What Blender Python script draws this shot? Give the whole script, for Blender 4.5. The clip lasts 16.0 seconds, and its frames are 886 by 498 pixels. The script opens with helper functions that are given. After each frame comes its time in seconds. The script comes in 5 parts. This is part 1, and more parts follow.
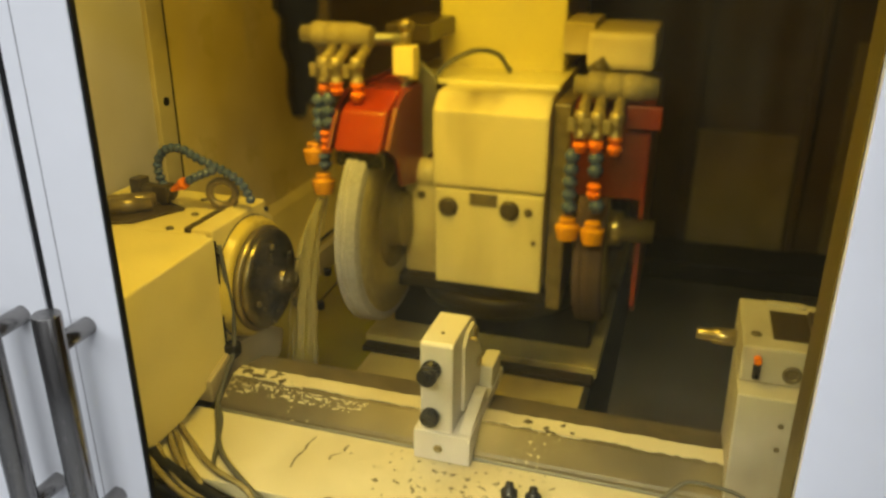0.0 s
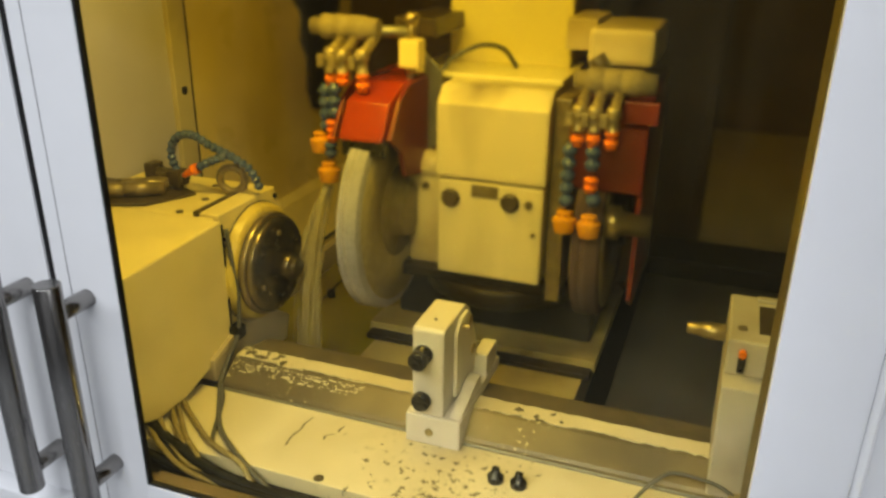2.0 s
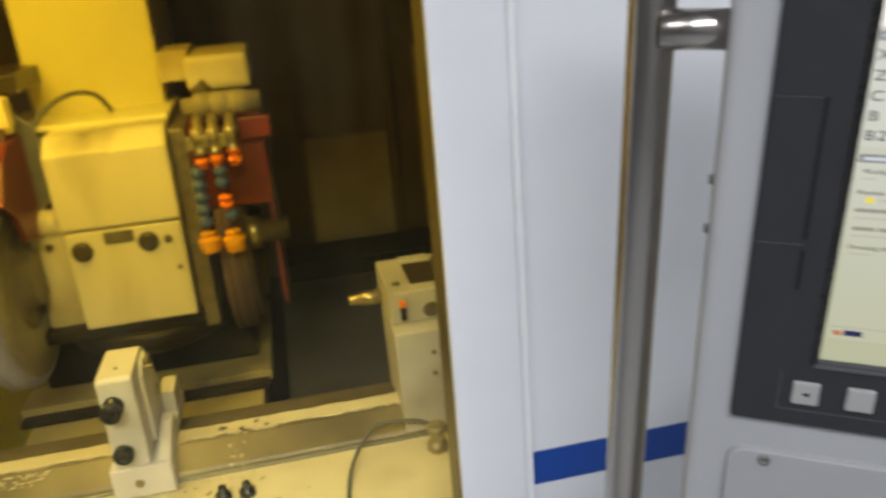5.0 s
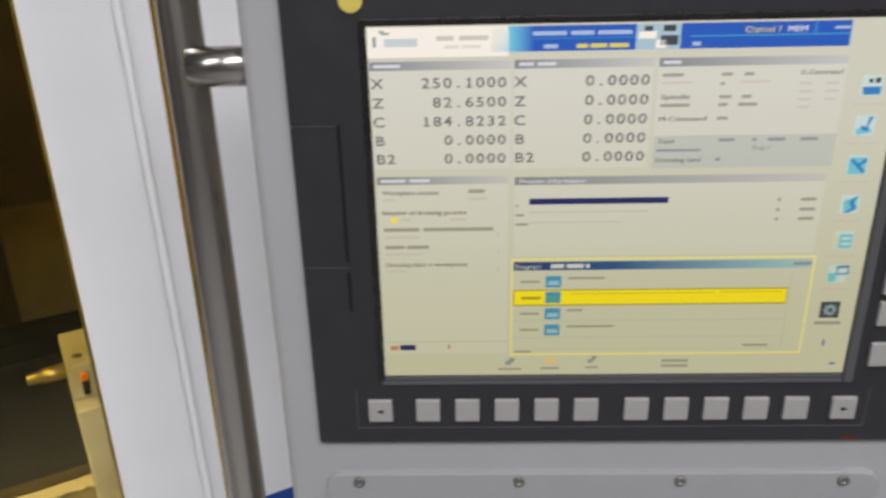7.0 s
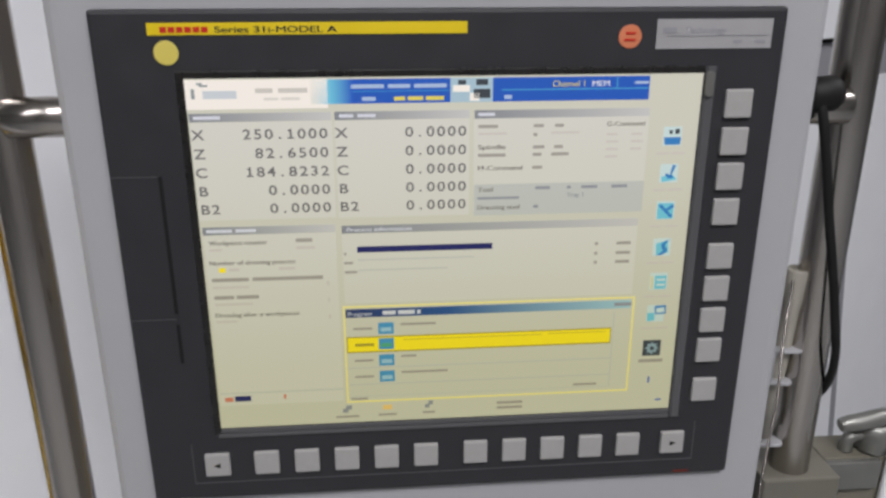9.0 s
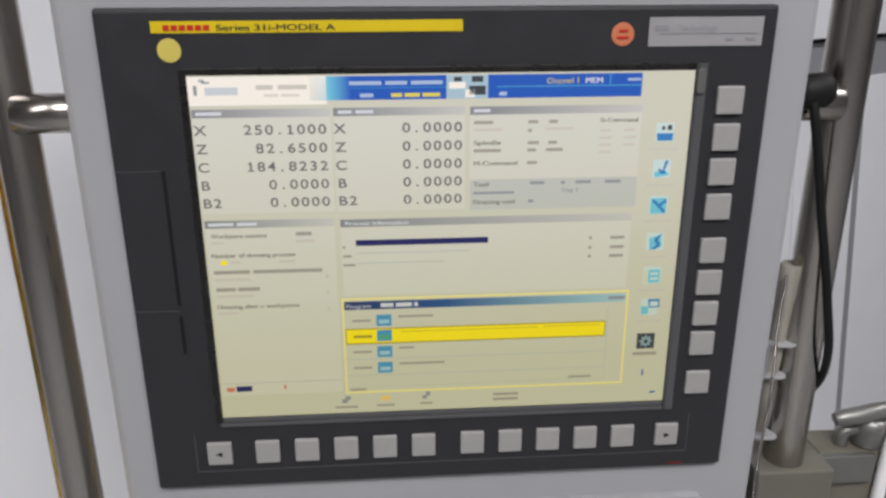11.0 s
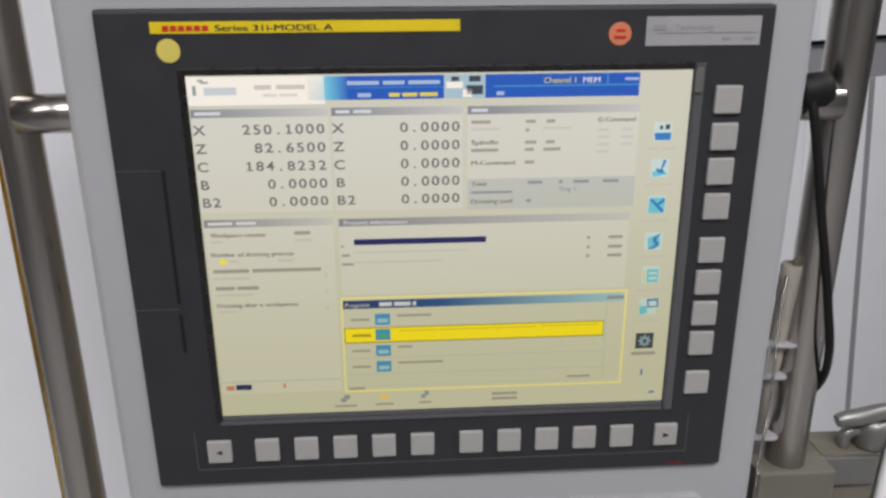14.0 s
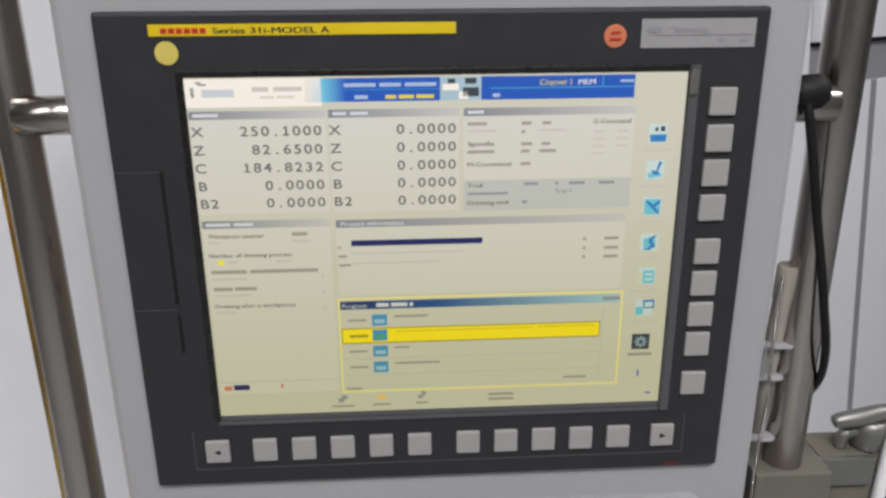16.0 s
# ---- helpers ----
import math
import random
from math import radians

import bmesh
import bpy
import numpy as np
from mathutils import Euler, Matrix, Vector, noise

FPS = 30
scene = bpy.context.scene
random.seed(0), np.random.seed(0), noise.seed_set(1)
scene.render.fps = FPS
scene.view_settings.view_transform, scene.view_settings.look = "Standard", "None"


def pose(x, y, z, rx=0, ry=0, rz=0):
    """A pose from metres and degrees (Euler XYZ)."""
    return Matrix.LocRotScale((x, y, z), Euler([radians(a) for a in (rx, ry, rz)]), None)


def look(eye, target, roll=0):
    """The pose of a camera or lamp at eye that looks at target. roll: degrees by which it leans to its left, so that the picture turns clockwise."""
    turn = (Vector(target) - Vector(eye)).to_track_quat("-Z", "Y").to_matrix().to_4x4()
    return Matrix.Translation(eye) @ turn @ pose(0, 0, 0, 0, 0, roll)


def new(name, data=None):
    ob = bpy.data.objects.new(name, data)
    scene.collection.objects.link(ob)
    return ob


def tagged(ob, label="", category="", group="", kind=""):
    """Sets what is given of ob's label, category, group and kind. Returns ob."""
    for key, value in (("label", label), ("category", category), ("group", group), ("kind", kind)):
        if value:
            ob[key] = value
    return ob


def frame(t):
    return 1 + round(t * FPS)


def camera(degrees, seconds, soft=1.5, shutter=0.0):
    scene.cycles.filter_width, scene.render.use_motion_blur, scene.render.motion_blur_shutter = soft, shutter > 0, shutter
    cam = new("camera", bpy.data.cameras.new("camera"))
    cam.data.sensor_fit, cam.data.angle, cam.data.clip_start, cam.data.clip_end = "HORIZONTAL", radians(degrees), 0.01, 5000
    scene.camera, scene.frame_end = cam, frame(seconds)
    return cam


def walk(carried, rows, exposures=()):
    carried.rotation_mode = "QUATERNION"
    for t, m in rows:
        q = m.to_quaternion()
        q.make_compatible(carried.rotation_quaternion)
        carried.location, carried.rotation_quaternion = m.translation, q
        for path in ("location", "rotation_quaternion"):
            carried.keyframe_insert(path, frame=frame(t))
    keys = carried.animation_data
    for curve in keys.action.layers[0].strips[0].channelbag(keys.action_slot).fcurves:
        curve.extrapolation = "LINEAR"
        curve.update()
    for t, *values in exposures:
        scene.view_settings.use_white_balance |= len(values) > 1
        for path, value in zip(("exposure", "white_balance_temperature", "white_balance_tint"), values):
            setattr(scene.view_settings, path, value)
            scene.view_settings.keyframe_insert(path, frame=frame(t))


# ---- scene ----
cam = camera(58.61, 16.0, soft=2.7, shutter=0.5)
ROWS = [
    (0, 0.1308, -0.7010, 1.5902, 67.750, -0.215, 17.377),
    (0.5, 0.1383, -0.6988, 1.5877, 67.770, 0.039, 17.846),
    (1, 0.1415, -0.7002, 1.5812, 67.865, -0.146, 18.417),
    (1.5, 0.1598, -0.7075, 1.5904, 67.387, -0.881, 19.004),
    (2, 0.1992, -0.7146, 1.5848, 67.690, -0.774, 20.102),
    (2.5, 0.2061, -0.7012, 1.5798, 67.681, -0.520, 20.116),
    (3, 0.1913, -0.7077, 1.5830, 68.061, -0.076, 18.823),
    (3.5, 0.1592, -0.7298, 1.5896, 68.724, 1.137, 16.171),
    (4, 0.1058, -0.7792, 1.5927, 69.553, 2.676, 6.042),
    (4.5, 0.0978, -0.8176, 1.5899, 69.377, 3.858, -3.795),
    (4.8, 0.1067, -0.8308, 1.5689, 69.624, 4.263, -9.255),
    (5, 0.1129, -0.8430, 1.5646, 69.515, 4.310, -12.453),
    (5.2, 0.1264, -0.8480, 1.5602, 69.437, 4.253, -15.115),
    (7.3, 0.2512, -0.9037, 1.5427, 72.814, 3.897, -31.023),
    (7.5, 0.2580, -0.9099, 1.5433, 73.237, 3.820, -31.844),
    (8, 0.2705, -0.9183, 1.5422, 74.346, 3.544, -34.468),
    (8.5, 0.2817, -0.9276, 1.5448, 74.621, 3.476, -35.230),
    (9, 0.2817, -0.9277, 1.5430, 75.021, 3.314, -35.826),
    (11.5, 0.2819, -0.9445, 1.5405, 75.043, 3.321, -35.013),
    (12, 0.2836, -0.9460, 1.5389, 75.087, 3.279, -34.935),
    (12.5, 0.2848, -0.9436, 1.5383, 75.241, 3.279, -34.776),
    (13, 0.2859, -0.9416, 1.5386, 75.188, 3.357, -34.608),
    (13.5, 0.2860, -0.9443, 1.5388, 75.239, 3.449, -34.537),
    (14, 0.2868, -0.9469, 1.5394, 75.269, 3.485, -34.435),
    (14.5, 0.2861, -0.9468, 1.5384, 75.372, 3.491, -34.486),
    (15, 0.2860, -0.9478, 1.5396, 75.331, 3.479, -34.409),
    (15.5, 0.2862, -0.9495, 1.5382, 75.464, 3.525, -34.328),
    (16, 0.2888, -0.9515, 1.5397, 75.376, 3.514, -34.207),
]
walk(cam, [(r[0], pose(*r[1:])) for r in ROWS],
     exposures=[(0, -0.05, 6500, 10), (4.0, -0.05, 6500, 10), (5.2, -0.03, 6550, 11), (7.3, -0.13, 6900, 13), (8.0, -0.16, 6850, 13), (9.0, -0.16, 6750, 14), (11.5, -0.13, 6850, 14), (16.0, -0.13, 6850, 14)])

# ---------------------------------------------------------------- world and lights
world = bpy.data.worlds.new("world")
scene.world = world
world.use_nodes = True
world.node_tree.nodes["Background"].inputs[0].default_value = (0.8, 0.85, 1.0, 1)
world.node_tree.nodes["Background"].inputs[1].default_value = 0.05


def area_lamp(name, m, sx, sy, watts, colour):
    data = bpy.data.lights.new(name, "AREA")
    data.shape, data.size, data.size_y, data.energy, data.color = "RECTANGLE", sx, sy, watts, colour
    ob = new(name, data)
    ob.matrix_world = m
    return ob


# work light of the machine, above the window inside
area_lamp("work_light", look((-0.40, 0.36, 1.86), (-0.46, 0.66, 0.90)), 0.5, 0.10, 7.2, (1.0, 0.77, 0.14))
# ceiling lights of the workshop
for lx, ly, lw in ((-1.7, -1.6, 28), (-0.1, -2.1, 71), (2.4, -1.8, 36)):
    area_lamp("ceiling_light_glow", pose(lx, ly, 2.93), 1.4, 0.35, lw, (0.93, 0.96, 1.0))

# ---------------------------------------------------------------- materials


def material(name, colour, rough=0.5, metal=0.0, grain=0.0, grain_scale=40.0, stain=None, stain_scale=4.0, stain_amount=0.4,
             bump=0.0, bump_scale=200.0, stretch=(1, 1, 1), coat=0.0, spec=0.5):
    """Principled paint with variation at two scales: a fine grain and larger stains."""
    m = bpy.data.materials.new(name)
    m.use_nodes = True
    nt = m.node_tree
    bsdf = nt.nodes["Principled BSDF"]
    bsdf.inputs["Roughness"].default_value = rough
    bsdf.inputs["Metallic"].default_value = metal
    bsdf.inputs["Specular IOR Level"].default_value = spec
    bsdf.inputs["Coat Weight"].default_value = coat
    coord = nt.nodes.new("ShaderNodeTexCoord")
    mapping = nt.nodes.new("ShaderNodeMapping")
    mapping.inputs["Scale"].default_value = stretch
    nt.links.new(coord.outputs["Object"], mapping.inputs[0])

    def noise_tex(scale, detail=4.0):
        n = nt.nodes.new("ShaderNodeTexNoise")
        n.inputs["Scale"].default_value, n.inputs["Detail"].default_value = scale, detail
        nt.links.new(mapping.outputs[0], n.inputs["Vector"])
        return n

    base = nt.nodes.new("ShaderNodeRGB")
    base.outputs[0].default_value = (*colour, 1)
    out = base.outputs[0]
    if stain is not None:
        n = noise_tex(stain_scale, 6.0)
        ramp = nt.nodes.new("ShaderNodeMapRange")
        ramp.inputs["From Min"].default_value, ramp.inputs["From Max"].default_value = 0.45, 0.72
        ramp.inputs["To Max"].default_value = stain_amount
        nt.links.new(n.outputs[0], ramp.inputs[0])
        mix = nt.nodes.new("ShaderNodeMix")
        mix.data_type = "RGBA"
        nt.links.new(ramp.outputs[0], mix.inputs["Factor"])
        nt.links.new(out, mix.inputs["A"])
        mix.inputs["B"].default_value = (*stain, 1)
        out = mix.outputs["Result"]
    if grain:
        n = noise_tex(grain_scale)
        ramp = nt.nodes.new("ShaderNodeMapRange")
        ramp.inputs["From Min"].default_value, ramp.inputs["From Max"].default_value = 0.3, 0.7
        ramp.inputs["To Min"].default_value, ramp.inputs["To Max"].default_value = 1 - grain, 1 + grain
        nt.links.new(n.outputs[0], ramp.inputs[0])
        mul = nt.nodes.new("ShaderNodeVectorMath")
        mul.operation = "SCALE"
        nt.links.new(out, mul.inputs[0])
        nt.links.new(ramp.outputs[0], mul.inputs["Scale"])
        out = mul.outputs[0]
        rr = nt.nodes.new("ShaderNodeMapRange")
        rr.inputs["To Min"].default_value, rr.inputs["To Max"].default_value = max(0, rough - 0.1), min(1, rough + 0.1)
        nt.links.new(n.outputs[0], rr.inputs[0])
        nt.links.new(rr.outputs[0], bsdf.inputs["Roughness"])
    nt.links.new(out, bsdf.inputs["Base Color"])
    if bump:
        n = noise_tex(bump_scale, 2.0)
        b = nt.nodes.new("ShaderNodeBump")
        b.inputs["Strength"].default_value, b.inputs["Distance"].default_value = bump, 0.002
        nt.links.new(n.outputs[0], b.inputs["Height"])
        nt.links.new(b.outputs[0], bsdf.inputs["Normal"])
    return m


def glow(name, colour, strength=1.0, foot_tone=False, fade=None):
    """A glowing surface; a screen's colour turns yellower and dimmer towards its foot; fade runs along x between two
    places.
    """
    m = bpy.data.materials.new(name)
    m.use_nodes = True
    nt = m.node_tree
    bsdf = nt.nodes["Principled BSDF"]
    coord, split = nt.nodes.new("ShaderNodeTexCoord"), nt.nodes.new("ShaderNodeSeparateXYZ")
    nt.links.new(coord.outputs["Object"], split.inputs[0])
    out = None
    if fade:
        x0, x1, stops = fade
        run = nt.nodes.new("ShaderNodeMapRange")
        run.inputs["From Min"].default_value, run.inputs["From Max"].default_value = x0, x1
        nt.links.new(split.outputs["X"], run.inputs[0])
        ramp = nt.nodes.new("ShaderNodeValToRGB")
        nt.links.new(run.outputs[0], ramp.inputs[0])
        while len(ramp.color_ramp.elements) < len(stops):
            ramp.color_ramp.elements.new(0.5)
        for el, (at, col) in zip(ramp.color_ramp.elements, stops):
            el.position, el.color = at, (*col, 1)
        out = ramp.outputs[0]
    if foot_tone:
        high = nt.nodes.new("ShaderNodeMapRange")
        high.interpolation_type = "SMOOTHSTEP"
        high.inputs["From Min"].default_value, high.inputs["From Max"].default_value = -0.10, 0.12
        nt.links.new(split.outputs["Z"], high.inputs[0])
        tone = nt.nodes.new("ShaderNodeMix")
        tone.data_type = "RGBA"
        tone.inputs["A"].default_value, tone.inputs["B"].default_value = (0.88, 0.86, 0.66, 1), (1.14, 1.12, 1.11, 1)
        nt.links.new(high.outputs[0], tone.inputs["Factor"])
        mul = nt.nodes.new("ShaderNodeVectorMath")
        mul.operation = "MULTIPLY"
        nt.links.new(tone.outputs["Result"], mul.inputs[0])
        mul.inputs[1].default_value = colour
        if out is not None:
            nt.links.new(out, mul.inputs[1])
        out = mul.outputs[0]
    if out is not None:
        nt.links.new(out, bsdf.inputs["Emission Color"])
    bsdf.inputs["Base Color"].default_value = (0.01, 0.01, 0.01, 1)
    bsdf.inputs["Roughness"].default_value = 0.4
    bsdf.inputs["Emission Color"].default_value = (*colour, 1)
    bsdf.inputs["Emission Strength"].default_value = strength
    return m


def brushed(m):
    """Fine scratches round the tube's axis, which draw the gloss out along it."""
    nt = m.node_tree
    bsdf = nt.nodes["Principled BSDF"]
    bsdf.inputs["Anisotropic"].default_value = 0.6
    bsdf.inputs["Anisotropic Rotation"].default_value = 0.25
    tangent = nt.nodes.new("ShaderNodeTangent")
    tangent.direction_type, tangent.axis = "RADIAL", "Z"
    nt.links.new(tangent.outputs[0], bsdf.inputs["Tangent"])
    return m


WHITE = material("powder_coat_white", (0.80, 0.81, 0.84), 0.42, grain=0.02, grain_scale=9, bump=0.05, bump_scale=700)
HOUSING = material("powder_coat_light_grey", (0.385, 0.387, 0.402), 0.45, grain=0.02, grain_scale=12, bump=0.06, bump_scale=800)
LOWER = material("brushed_grey_plate", (0.34, 0.34, 0.35), 0.45, grain=0.03, grain_scale=30, bump=0.04, bump_scale=900)
BEZEL = material("dark_grey_plastic", (0.028, 0.028, 0.032), 0.5, spec=0.35, grain=0.06, grain_scale=60, bump=0.05, bump_scale=1500)
BEZEL_IN = material("screen_surround", (0.085, 0.085, 0.09), 0.35)
KEY = material("key_grey", (0.355, 0.347, 0.338), 0.55, grain=0.03, grain_scale=200)
KEYDARK = material("key_mark", (0.012, 0.012, 0.012), 0.7, spec=0.2)
BLUE = material("blue_vinyl", (0.0, 0.055, 0.33), 0.4, grain=0.03, grain_scale=20)
STEEL = brushed(material("brushed_stainless", (0.45, 0.42, 0.39), 0.22, metal=1.0))
HANDLE = material("darker_stainless_tube", (0.27, 0.26, 0.25), 0.24, metal=1.0, grain=0.06, grain_scale=60, stretch=(12, 12, 0.6))
STEEL_X = material("turned_steel", (0.40, 0.335, 0.19), 0.33, metal=0.85, grain=0.05, grain_scale=40, stretch=(10, 1, 1))
FACEM = material("oily_turned_steel", (0.32, 0.275, 0.16), 0.24, metal=0.9, grain=0.08, grain_scale=40)
OILY_Y = material("oily_yellow_flange", (0.68, 0.54, 0.10), 0.3, grain=0.06, grain_scale=20, stain=(0.32, 0.23, 0.04), stain_scale=8, stain_amount=0.6)
DARKSTEEL = material("dark_worn_steel", (0.13, 0.11, 0.075), 0.24, metal=0.9, grain=0.2, grain_scale=60)
GALV = material("grey_metal", (0.25, 0.25, 0.235), 0.42, metal=0.7, grain=0.10, grain_scale=40)
CREAM = material("cream_machine_paint", (0.86, 0.74, 0.32), 0.4, grain=0.04, grain_scale=14, stain=(0.42, 0.34, 0.16), stain_scale=5, stain_amount=0.35, bump=0.04, bump_scale=350)
CREAM_OLD = material("stained_cream_paint", (0.60, 0.53, 0.36), 0.45, grain=0.07, grain_scale=20, stain=(0.22, 0.16, 0.06), stain_scale=4, stain_amount=0.6, bump=0.08, bump_scale=200)
WALLC = material("oily_cream_wall", (0.84, 0.70, 0.30), 0.3, grain=0.05, grain_scale=7, stain=(0.42, 0.31, 0.08), stain_scale=2.0, stain_amount=0.65, bump=0.03, bump_scale=60)
WALLG = material("grey_wall_sheet", (0.60, 0.575, 0.72), 0.4, grain=0.03, grain_scale=8, stain=(0.42, 0.38, 0.40), stain_scale=2.5, stain_amount=0.5)
# oily wall paint, darkened further for the shade outside the lamp beam
DARKW = material("oily_shaded_wall", (0.098, 0.066, 0.030), 0.5, spec=0.15, grain=0.2, grain_scale=5, stain=(0.02, 0.014, 0.008), stain_scale=1.6, stain_amount=0.95, bump=0.05, bump_scale=40)
PIT = material("oily_and_shaded_black", (0.020, 0.015, 0.008), 0.4, spec=0.2, grain=0.3, grain_scale=8, bump=0.15, bump_scale=30)
RUBBER = material("black_rubber", (0.010, 0.010, 0.010), 0.55, spec=0.25, grain=0.2, grain_scale=60)
KNOB = material("black_knob_plastic", (0.014, 0.013, 0.012), 0.28, grain=0.2, grain_scale=120)
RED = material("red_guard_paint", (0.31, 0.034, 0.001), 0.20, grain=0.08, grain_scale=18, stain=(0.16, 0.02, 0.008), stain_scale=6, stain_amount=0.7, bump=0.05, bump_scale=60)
# darker copy of the guard red: oily dirt plus shade put into the colour
MAROON = material("shaded_oily_red_paint", (0.17, 0.018, 0.008), 0.35, grain=0.12, grain_scale=18, stain=(0.04, 0.01, 0.006), stain_scale=5, stain_amount=0.8)
OILMETAL = material("oily_and_shaded_brown", (0.24, 0.19, 0.10), 0.35, metal=0.5, grain=0.25, grain_scale=50, bump=0.1, bump_scale=90)
ORANGE = material("orange_plastic", (0.86, 0.21, 0.0005), 0.5, spec=0.12, grain=0.05, grain_scale=80)
AMBER = material("amber_plastic", (0.62, 0.28, 0.0005), 0.55, spec=0.10, grain=0.05, grain_scale=80)
HOSEB = material("blue_grey_plastic", (0.055, 0.090, 0.26), 0.18, grain=0.08, grain_scale=90)
WHEELM = material("grey_abrasive", (0.34, 0.34, 0.50), 0.85, grain=0.16, grain_scale=160, stain=(0.21, 0.21, 0.22), stain_scale=9, stain_amount=0.5, bump=0.4, bump_scale=500)
WHEELD = material("brown_abrasive", (0.105, 0.068, 0.068), 0.85, grain=0.15, grain_scale=160, bump=0.4, bump_scale=500)
WHEELS = material("shaded_wheel_side", (0.27, 0.235, 0.15), 0.6, grain=0.2, grain_scale=60, bump=0.2, bump_scale=300)
BRASS = material("worn_brass", (0.40, 0.34, 0.21), 0.45, metal=0.7, grain=0.2, grain_scale=80)
RAIL = material("oily_cast_rail", (0.16, 0.132, 0.075), 0.35, grain=0.22, grain_scale=30, stain=(0.05, 0.038, 0.018), stain_scale=9, stain_amount=0.8, bump=0.2, bump_scale=90)
DRESSP = material("greyed_white_paint", (0.66, 0.64, 0.66), 0.42, grain=0.05, grain_scale=16, stain=(0.40, 0.35, 0.26), stain_scale=7, stain_amount=0.5, bump=0.05, bump_scale=300)
FOOTP = material("worn_grey_green_paint", (0.145, 0.138, 0.115), 0.45, grain=0.05, grain_scale=30, stain=(0.20, 0.18, 0.13), stain_scale=9, stain_amount=0.5, bump=0.05, bump_scale=300)
PENP = material("worn_beige_plastic", (0.37, 0.35, 0.30), 0.45, grain=0.06, grain_scale=80)
RUBBERG = material("grey_cable", (0.10, 0.10, 0.09), 0.5)
LABELY = material("yellow_label", (0.74, 0.55, 0.01), 0.45, grain=0.04, grain_scale=40)
LABELS = material("silver_label", (0.345, 0.34, 0.345), 0.4, grain=0.05, grain_scale=30)
LABELR = material("red_logo_print", (0.55, 0.02, 0.01), 0.5)
INK = material("black_print", (0.02, 0.02, 0.02), 0.5)
INKG = material("grey_print", (0.28, 0.28, 0.30), 0.5)
STKY = material("yellow_sticker", (0.68, 0.56, 0.12), 0.5, grain=0.04, grain_scale=60)
STKR = material("red_sticker", (0.62, 0.19, 0.09), 0.5, grain=0.04, grain_scale=60)
FLOORM = material("workshop_floor", (0.30, 0.31, 0.32), 0.4, grain=0.08, grain_scale=5, stain=(0.18, 0.18, 0.18), stain_scale=1.2)
ROOMW = material("workshop_wall", (0.22, 0.22, 0.22), 0.7, grain=0.05, grain_scale=3, stain=(0.30, 0.30, 0.30), stain_scale=0.8)
CEILW = material("workshop_ceiling_paint", (0.55, 0.55, 0.54), 0.8, grain=0.03, grain_scale=3)


def chipped(name, colour, under, chip_scale, low, high, centre=None):
    """Paint with chips through to a darker ground, in patches."""
    m = material(name, colour, 0.42, grain=0.05, grain_scale=18, stain=(0.40, 0.32, 0.15), stain_scale=2.6, stain_amount=0.75)
    nt = m.node_tree
    bsdf = nt.nodes["Principled BSDF"]
    src = bsdf.inputs["Base Color"].links[0].from_socket
    coord = nt.nodes.new("ShaderNodeTexCoord")
    n1, n2 = nt.nodes.new("ShaderNodeTexNoise"), nt.nodes.new("ShaderNodeTexNoise")
    n1.inputs["Scale"].default_value, n1.inputs["Detail"].default_value = chip_scale, 3
    n2.inputs["Scale"].default_value, n2.inputs["Detail"].default_value = 4.0, 2
    nt.links.new(coord.outputs["Object"], n1.inputs["Vector"])
    nt.links.new(coord.outputs["Object"], n2.inputs["Vector"])
    add = nt.nodes.new("ShaderNodeMath")
    add.operation = "ADD"
    nt.links.new(n1.outputs[0], add.inputs[0])
    if centre is None:
        nt.links.new(n2.outputs[0], add.inputs[1])
    else:
        n1.inputs["Detail"].default_value, n1.inputs["Roughness"].default_value = 6, 0.62
        away = nt.nodes.new("ShaderNodeVectorMath")
        away.operation = "DISTANCE"
        away.inputs[1].default_value = centre
        nt.links.new(coord.outputs["Object"], away.inputs[0])
        near = nt.nodes.new("ShaderNodeMapRange")
        near.inputs["From Max"].default_value = 0.34
        near.inputs["To Min"].default_value, near.inputs["To Max"].default_value = 0.63, 0.44
        nt.links.new(away.outputs["Value"], near.inputs[0])
        nt.links.new(near.outputs[0], add.inputs[1])
    ramp = nt.nodes.new("ShaderNodeMapRange")
    ramp.inputs["From Min"].default_value, ramp.inputs["From Max"].default_value = low, high
    nt.links.new(add.outputs[0], ramp.inputs[0])
    mix = nt.nodes.new("ShaderNodeMix")
    mix.data_type = "RGBA"
    nt.links.new(ramp.outputs[0], mix.inputs["Factor"])
    nt.links.new(src, mix.inputs["A"])
    mix.inputs["B"].default_value = (*under, 1)
    nt.links.new(mix.outputs["Result"], bsdf.inputs["Base Color"])
    return m


CHIPS = chipped("chipped_cream_table", (0.72, 0.66, 0.47), (0.20, 0.165, 0.095), 62, 1.168, 1.190, (-0.15, 0.24, 0.757))
PEEL = chipped("peeling_cream_strip", (0.70, 0.64, 0.46), (0.10, 0.08, 0.045), 50, 1.20, 1.23)
WAYM = material("oily_brown_cover", (0.135, 0.12, 0.10), 0.45, spec=0.3, grain=0.25, grain_scale=6, stain=(0.02, 0.015, 0.008), stain_scale=3, stain_amount=0.8)


